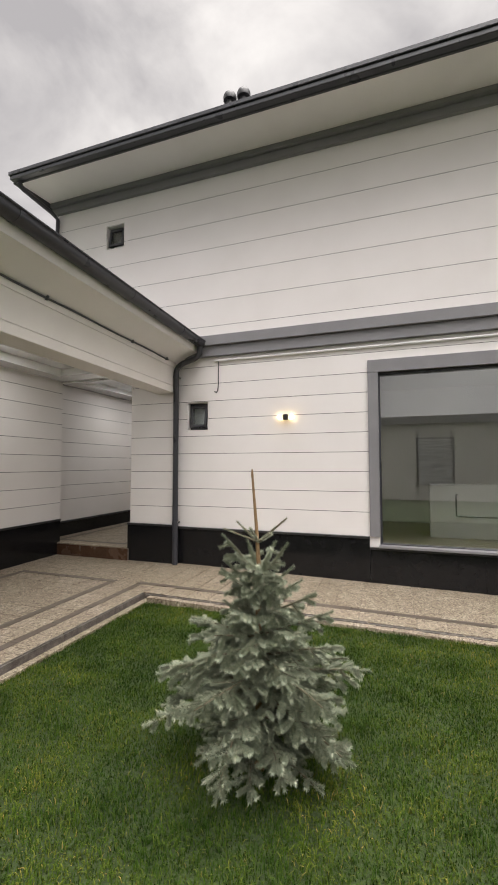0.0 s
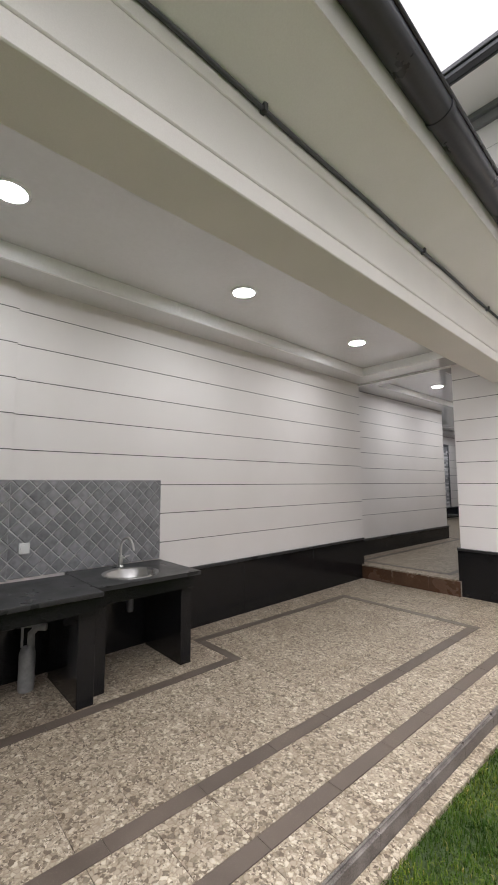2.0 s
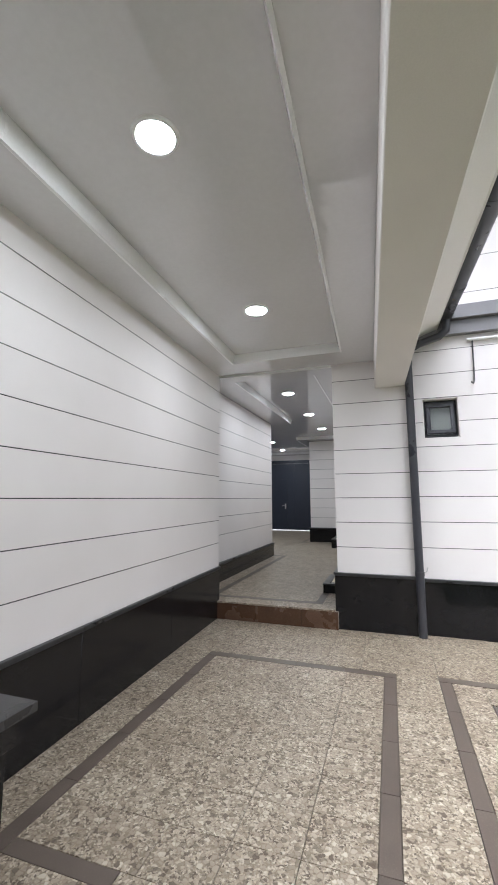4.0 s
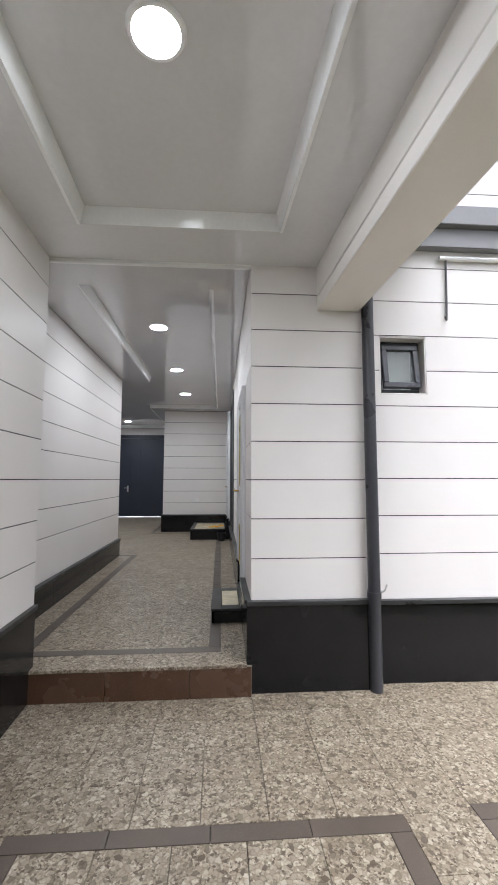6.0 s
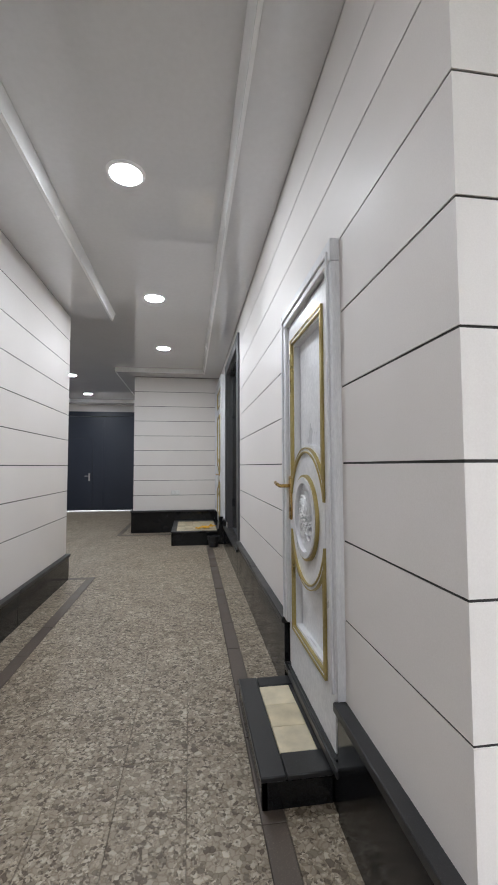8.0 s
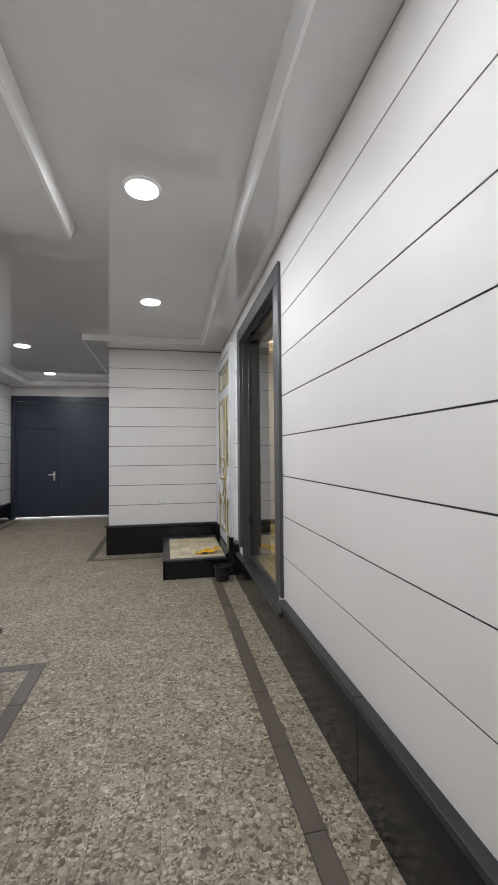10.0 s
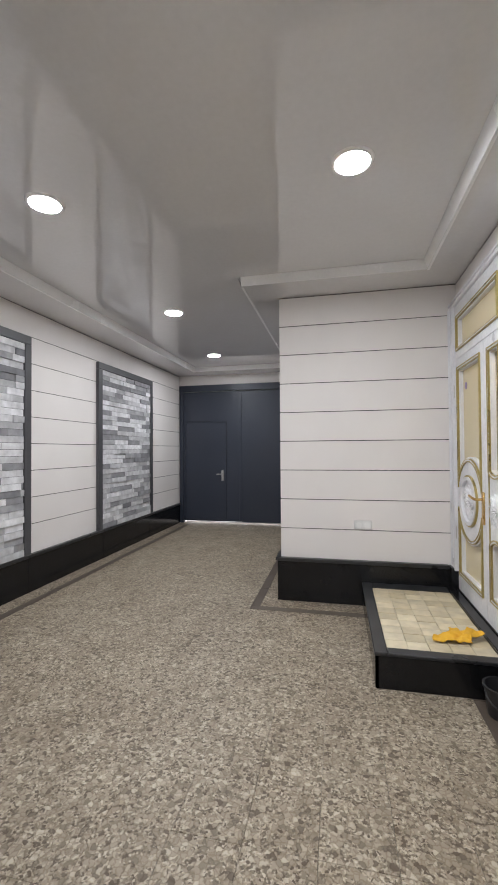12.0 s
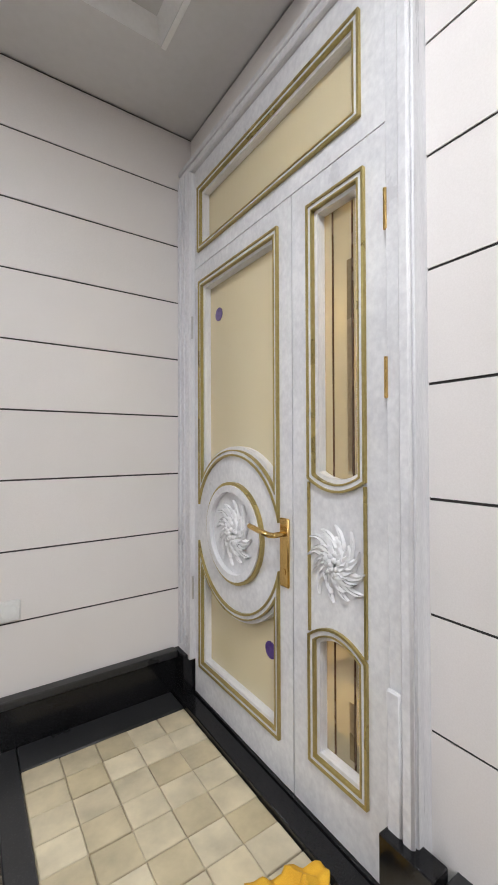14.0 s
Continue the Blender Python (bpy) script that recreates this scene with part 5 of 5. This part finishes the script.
tube(bm, [(-0.06, -0.09, 0.42), (0.0, 0.0, 0.425), (0.03, 0.05, 0.42)], 0.012, 8)
part("elbow", bm, M_GREYPL, tp)

# backsplash of diagonal tiles
bs = thing("tile_backsplash", (-1.41, 0, 0.0), "backsplash of grey marbled tiles laid diagonally", "backsplash")
bs.rotation_euler = (0, 0, WEST["turn"])
BY0, BY1, BZ0, BZ1 = -7.0, -3.523, 0.716, 1.434
bm = bmesh.new()
quad_box(bm, 0.001, 0.006, -4.79, BY1, BZ0, BZ1)
quad_box(bm, 0.036, 0.041, BY0, -4.788, BZ0, BZ1)
part("grout_bed", bm, M_GROUT, bs, "pale grout")


def clip_poly(poly, axis, lim, keep_less):
    out = []
    for i, p in enumerate(poly):
        q = poly[(i + 1) % len(poly)]
        inp, inq = (p[axis] <= lim) == keep_less, (q[axis] <= lim) == keep_less
        if inp:
            out.append(p)
        if inp != inq:
            t = (lim - p[axis]) / (q[axis] - p[axis])
            out.append((p[0] + t * (q[0] - p[0]), p[1] + t * (q[1] - p[1])))
    return out


def diamond(poly, x):
    """A tile with a raised, chamfered face over an outline in y and z."""
    bm = bmesh.new()
    cy, cz = sum(p[0] for p in poly) / len(poly), sum(p[1] for p in poly) / len(poly)
    a = [bm.verts.new((x, p[0], p[1])) for p in poly]
    b = [bm.verts.new((x + 0.004, p[0], p[1])) for p in poly]
    c = [bm.verts.new((x + 0.008, cy + (p[0] - cy) * 0.84, cz + (p[1] - cz) * 0.84)) for p in poly]
    n = len(poly)
    for i in range(n):
        j = (i + 1) % n
        bm.faces.new((a[i], a[j], b[j], b[i]))
        bm.faces.new((b[i], b[j], c[j], c[i]))
    bm.faces.new(c)
    return bm


HALF = 0.0598
for r in range(14):
    for q in range(54):
        cy = BY1 - q * HALF
        cz = BZ0 + r * HALF
        if (r + q) % 2:
            continue
        d = HALF - 0.0035
        whole = [(cy + d, cz), (cy, cz + d), (cy - d, cz), (cy, cz - d)]
        for x, before in ((0.005, False), (0.040, True)):
            poly = whole
            for axis, lim, less in ((0, BY1, True), (1, BZ0, False), (1, BZ1, True), (0, -4.79, before)):
                poly = clip_poly(poly, axis, lim, less) if poly else poly
            if len(poly) < 3 or max(p[0] for p in poly) - min(p[0] for p in poly) < 0.006:
                continue
            bm = diamond([(p[0] - cy, p[1] - cz) for p in poly], 0.0)
            ob = new("tile", mesh_of("tile", bm, M_SPLASH, smooth=False))
            ob.parent, ob.location = bs, (x, cy, cz)

# ---- spruce ----
rnd = random.Random(11)
TREE = (3.28, -3.48, -0.09)
tree = thing("spruce_tree", TREE, "young blue spruce with a bare leader growing in the lawn", "spruce tree")
bm = bmesh.new()
trunk_line = [(0.0, 0.0, -0.03), (0.005, 0.0, 0.3), (-0.004, 0.006, 0.7), (0.0, 0.0, 1.05), (-0.012, 0.0, 1.25), (-0.035, 0.0, 1.53)]
for (p, q), (r0, r1) in zip(zip(trunk_line, trunk_line[1:]), ((0.03, 0.025), (0.025, 0.018), (0.018, 0.012), (0.012, 0.009), (0.009, 0.006))):
    rod(bm, p, q, r0, r1, 10)
rod(bm, (-0.035, 0, 1.52), (-0.036, 0, 1.56), 0.009, 0.004, 8)
part("trunk", bm, M_BARK, tree, "brown trunk and leader")


class Bough:
    """Wood and needles of one branch, gathered as plain lists."""

    def __init__(self):
        self.v, self.f, self.m = [], [], []

    def stick(self, p, q, r0, r1, n=5):
        p, q = Vector(p), Vector(q)
        rot = (q - p).to_track_quat("Z", "Y").to_matrix()
        b = len(self.v)
        for c, r in ((p, r0), (q, r1)):
            for i in range(n):
                a = 2 * math.pi * i / n
                self.v.append(tuple(c + rot @ Vector((r * math.cos(a), r * math.sin(a), 0))))
        for i in range(n):
            self.f.append((b + i, b + (i + 1) % n, b + n + (i + 1) % n, b + n + i))
            self.m.append(0)

    def needles(self, p, q, count, length, spread):
        """Needles set all round a twig from p to q."""
        p, q = Vector(p), Vector(q)
        d = q - p
        ln = d.length
        d = d / ln
        s = d.orthogonal().normalized()
        u = d.cross(s)
        for i in range(count):
            f = (i + rnd.random()) / count
            a = rnd.random() * 2 * math.pi
            o = p + d * ln * f
            side = math.cos(a) * s + math.sin(a) * u
            tip = o + (side * spread + d * 0.6).normalized() * length * rnd.uniform(0.75, 1.1)
            w = d.cross(side) * 0.0021
            b = len(self.v)
            self.v.extend((tuple(o + w), tuple(o - w), tuple(tip)))
            self.f.append((b, b + 1, b + 2))
            self.m.append(1)

    def done(self):
        me = bpy.data.meshes.new("bough")
        me.from_pydata(self.v, [], self.f)
        me.materials.append(M_TWIG)
        me.materials.append(M_NEEDLE)
        me.polygons.foreach_set("material_index", self.m)
        ob = new("bough", me)
        ob.parent = tree


def bough(z, a, length, droop, tip_up):
    """A branch with side twigs; each twig is a brush of needles."""
    g = Bough()
    pts = []
    bend = rnd.uniform(-0.25, 0.25)
    for s in range(7):
        f = s / 6
        rr, aa = length * f, a + bend * f
        pts.append(Vector((rr * math.cos(aa), rr * math.sin(aa), z + droop * f * length + tip_up * f * f * length)))
    for s in range(6):
        g.stick(pts[s], pts[s + 1], 0.006 * (1 - s / 7) + 0.002, 0.006 * (1 - (s + 1) / 7) + 0.002)
        g.needles(pts[s], pts[s + 1], 110, 0.022, 1.1)
    side = Vector((-math.sin(a), math.cos(a), 0))
    out = Vector((math.cos(a), math.sin(a), 0))
    dist = 0.2 * length
    while dist < length:
        f = dist / length
        base = pts[min(5, int(f * 6))].lerp(pts[min(6, int(f * 6) + 1)], f * 6 - int(f * 6))
        for sg in (-1, 1):
            tl = min(0.2, (0.06 + 0.32 * length * (1 - f)) * rnd.uniform(0.7, 1.2))
            way = (out * rnd.uniform(0.6, 1.0) + side * sg * rnd.uniform(0.5, 1.0) + Vector((0, 0, rnd.uniform(-0.55, 0.3)))).normalized()
            end = base + way * tl
            g.stick(base, end, 0.003, 0.0015, 4)
            g.needles(base, end, int(90 + 1500 * tl), 0.023, 1.15)
            for at in (0.35, 0.62) if tl > 0.08 else ():
                b2 = base.lerp(end, at)
                w2 = (way + side * rnd.choice((-1, 1)) * 0.9 + Vector((0, 0, rnd.uniform(-0.5, 0.2)))).normalized()
                g.needles(b2, b2 + w2 * tl * 0.55, int(70 + 1400 * tl * 0.5), 0.022, 1.15)
        dist += 0.062
    g.needles(pts[6], pts[6] + (pts[6] - pts[5]).normalized() * 0.05, 110, 0.021, 0.9)
    g.done()


for lev, (z, cnt, length, droop, up) in enumerate(((0.20, 7, 0.36, 0.1, -0.2), (0.28, 8, 0.46, 0.15, -0.24), (0.37, 9, 0.53, 0.2, -0.26), (0.47, 9, 0.50, 0.22, -0.2), (0.57, 8, 0.42, 0.25, -0.12), (0.67, 7, 0.33, 0.3, -0.05), (0.76, 6, 0.25, 0.4, 0.05), (0.85, 5, 0.2, 0.6, 0.1), (0.93, 5, 0.2, 0.55, 0.15), (1.0, 5, 0.16, 0.6, 0.2))):
    for i in range(cnt):
        bough(z + rnd.uniform(-0.04, 0.04), 2 * math.pi * (i + 0.5 * (lev % 2)) / cnt + rnd.uniform(-0.3, 0.3), length * rnd.uniform(0.74, 1.12), droop + rnd.uniform(-0.15, 0.15), up)
for a, rise, ln in ((0.15, 0.85, 0.2), (0.9, 0.6, 0.13), (2.7, 0.55, 0.19), (3.3, 0.35, 0.2), (4.6, 0.8, 0.14), (5.6, 0.5, 0.14)):
    g = Bough()
    p = Vector((0, 0, 1.17))
    q = p + Vector((math.cos(a), math.sin(a), rise)).normalized() * ln
    g.stick(p, q, 0.006, 0.004)
    g.needles(p, q, 260, 0.016, 1.0)
    g.done()

# ---- pavement pieces ----
PEB = [(-1.42, 0.0, -1.035, -0.052), (0.0, 0.87, -1.035, 0.05), (0.87, 6.6, -1.0, 0.05), (0.56, 0.87, -7.0, -1.035), (0.955, 1.165, -7.0, -1.085), (1.165, 6.6, -1.35, -1.085), (-0.955, 0.47, -3.22, -1.12), (-0.445, 0.47, -7.0, -3.22), (-1.42, -1.04, -7.0, -1.035), (-1.04, -0.53, -7.0, -3.30)]
BAND = [(-1.04, 0.56, -1.12, -1.035), (0.47, 0.56, -7.0, -1.12), (-1.04, -0.955, -3.30, -1.12), (-0.955, -0.445, -3.30, -3.22), (-0.53, -0.445, -7.0, -3.30), (0.87, 0.955, -7.0, -1.085), (0.87, 6.6, -1.085, -1.0)]
tiled(pavement, PEB, 0.0, 0.27, M_PEBBLE)
tiled(pavement, BAND, 0.001, 0.45, M_BAND, "band_tile")
PEB2 = [(-1.81, -0.032, -0.07, 0.15), (-1.81, -1.6, 0.15, 3.85), (-0.20, 0.0, 0.15, 6.84), (-1.52, -0.285, 0.235, 3.93), (-3.72, -0.285, 3.93, 6.55), (-3.72, -1.766, 6.55, 10.35), (-1.686, -1.525, 6.63, 10.35), (-1.686, -0.285, 6.63, 6.84), (-3.99, -3.80, 3.85, 10.45), (-3.80, -1.525, 10.35, 10.55)]
BAND2 = [(-1.6, -0.20, 0.15, 0.235), (-0.285, -0.20, 0.235, 6.84), (-1.6, -1.52, 0.235, 3.93), (-3.80, -1.6, 3.85, 3.93), (-1.766, -0.285, 6.55, 6.63), (-1.766, -1.686, 6.63, 10.35), (-3.80, -3.72, 3.93, 10.35)]
tiled(floor, PEB2, FLOOR, 0.27, M_PEBBLE, gap=0.0014)
tiled(floor, BAND2, FLOOR + 0.001, 0.45, M_BAND, "band_tile")
step = tagged(new("trim_step_riser"), "brown polished granite riser of the passage step", "riser", kind="structure")
for a, b in ((-1.415, -0.93), (-0.928, -0.40), (-0.398, -0.003)):
    part("slab", boxes((a, b, -0.066, -0.05, 0.0, FLOOR - 0.019), bev=0.002), M_BROWN, step)

# kerb and lawn edge
def rounded(d):
    bm = bmesh.new()
    quad_box(bm, *d)
    bmesh.ops.bevel(bm, geom=[e for e in bm.edges if all(v.co.z > d[4] + 0.01 for v in e.verts)], offset=0.011, segments=3, affect="EDGES")
    return bm


kerb = tagged(new("kerb"), "brown granite edge between pavement and lawn", "kerb", kind="structure")
for i in range(14):
    y1 = -1.37 - i * 0.42
    part("edge_stone", rounded((1.160, 1.192, y1 - 0.418, y1, -0.08, 0.006)), M_KERB, kerb)
for i in range(13):
    x0 = 1.19 + i * 0.42
    part("edge_stone", rounded((x0, x0 + 0.418, -1.376, -1.351, -0.12, fall(x0))), M_KERB, kerb)
structure("trim_lawn_edge", boxes((1.193, 1.262, -7.2, -1.377, -0.2, -0.062), *[(1.263 + 0.42 * i, 1.681 + 0.42 * i, -1.455, -1.377, -0.2, fall(1.4 + 0.42 * i) - 0.016) for i in range(13)], bev=0.004), M_PEBBLE, "pale pebble strip along the lawn", "edging")

# lawn blades, denser near the pavement and the tree
g = np.random.default_rng(4)
N = 400000
bx, by = g.uniform(1.235, 6.8, N), g.uniform(-6.6, -1.435, N)
keep = (by > -5.4) | (g.random(N) < 0.4)
bx, by = bx[keep], by[keep]
N = len(bx)
ang, lean = g.uniform(0, 2 * np.pi, N), g.uniform(0.2, 1.1, N)
ht, wd = g.uniform(0.016, 0.038, N), g.uniform(0.0014, 0.0028, N)
clump = 0.75 + 0.5 * np.abs(np.sin(bx * 7.1 + np.sin(by * 5.3) * 2)) * np.abs(np.cos(by * 6.3))
ht *= clump
dx, dy = np.cos(ang), np.sin(ang)
base = np.stack([bx, by, np.full(N, -0.092)], 1)
right = np.stack([-dy * wd, dx * wd, np.zeros(N)], 1)
mid = base + np.stack([dx * ht * lean * 0.35, dy * ht * lean * 0.35, ht * 0.6], 1)
top = base + np.stack([dx * ht * lean, dy * ht * lean, ht * (1 - 0.3 * lean)], 1)
co = np.stack([base - right, base + right, mid + right * 0.8, mid - right * 0.8, top], 1).reshape(-1, 3)
idx = np.arange(N)[:, None] * 5
me = bpy.data.meshes.new("grass")
me.from_pydata(co.tolist(), [], (idx + np.array([[0, 1, 2, 3]])).tolist() + (idx + np.array([[3, 2, 4]])).tolist())
me.materials.append(M_GRASS)
tagged(new("grass", me), "short mown lawn grass with yellowed patches", "grass", kind="stuff")

# ---- from the plan's module to metres ----
for me in bpy.data.meshes:
    me.transform(Matrix.Scale(MODULE, 4))
for ob in bpy.data.objects:
    if ob is not cam:
        ob.location *= MODULE
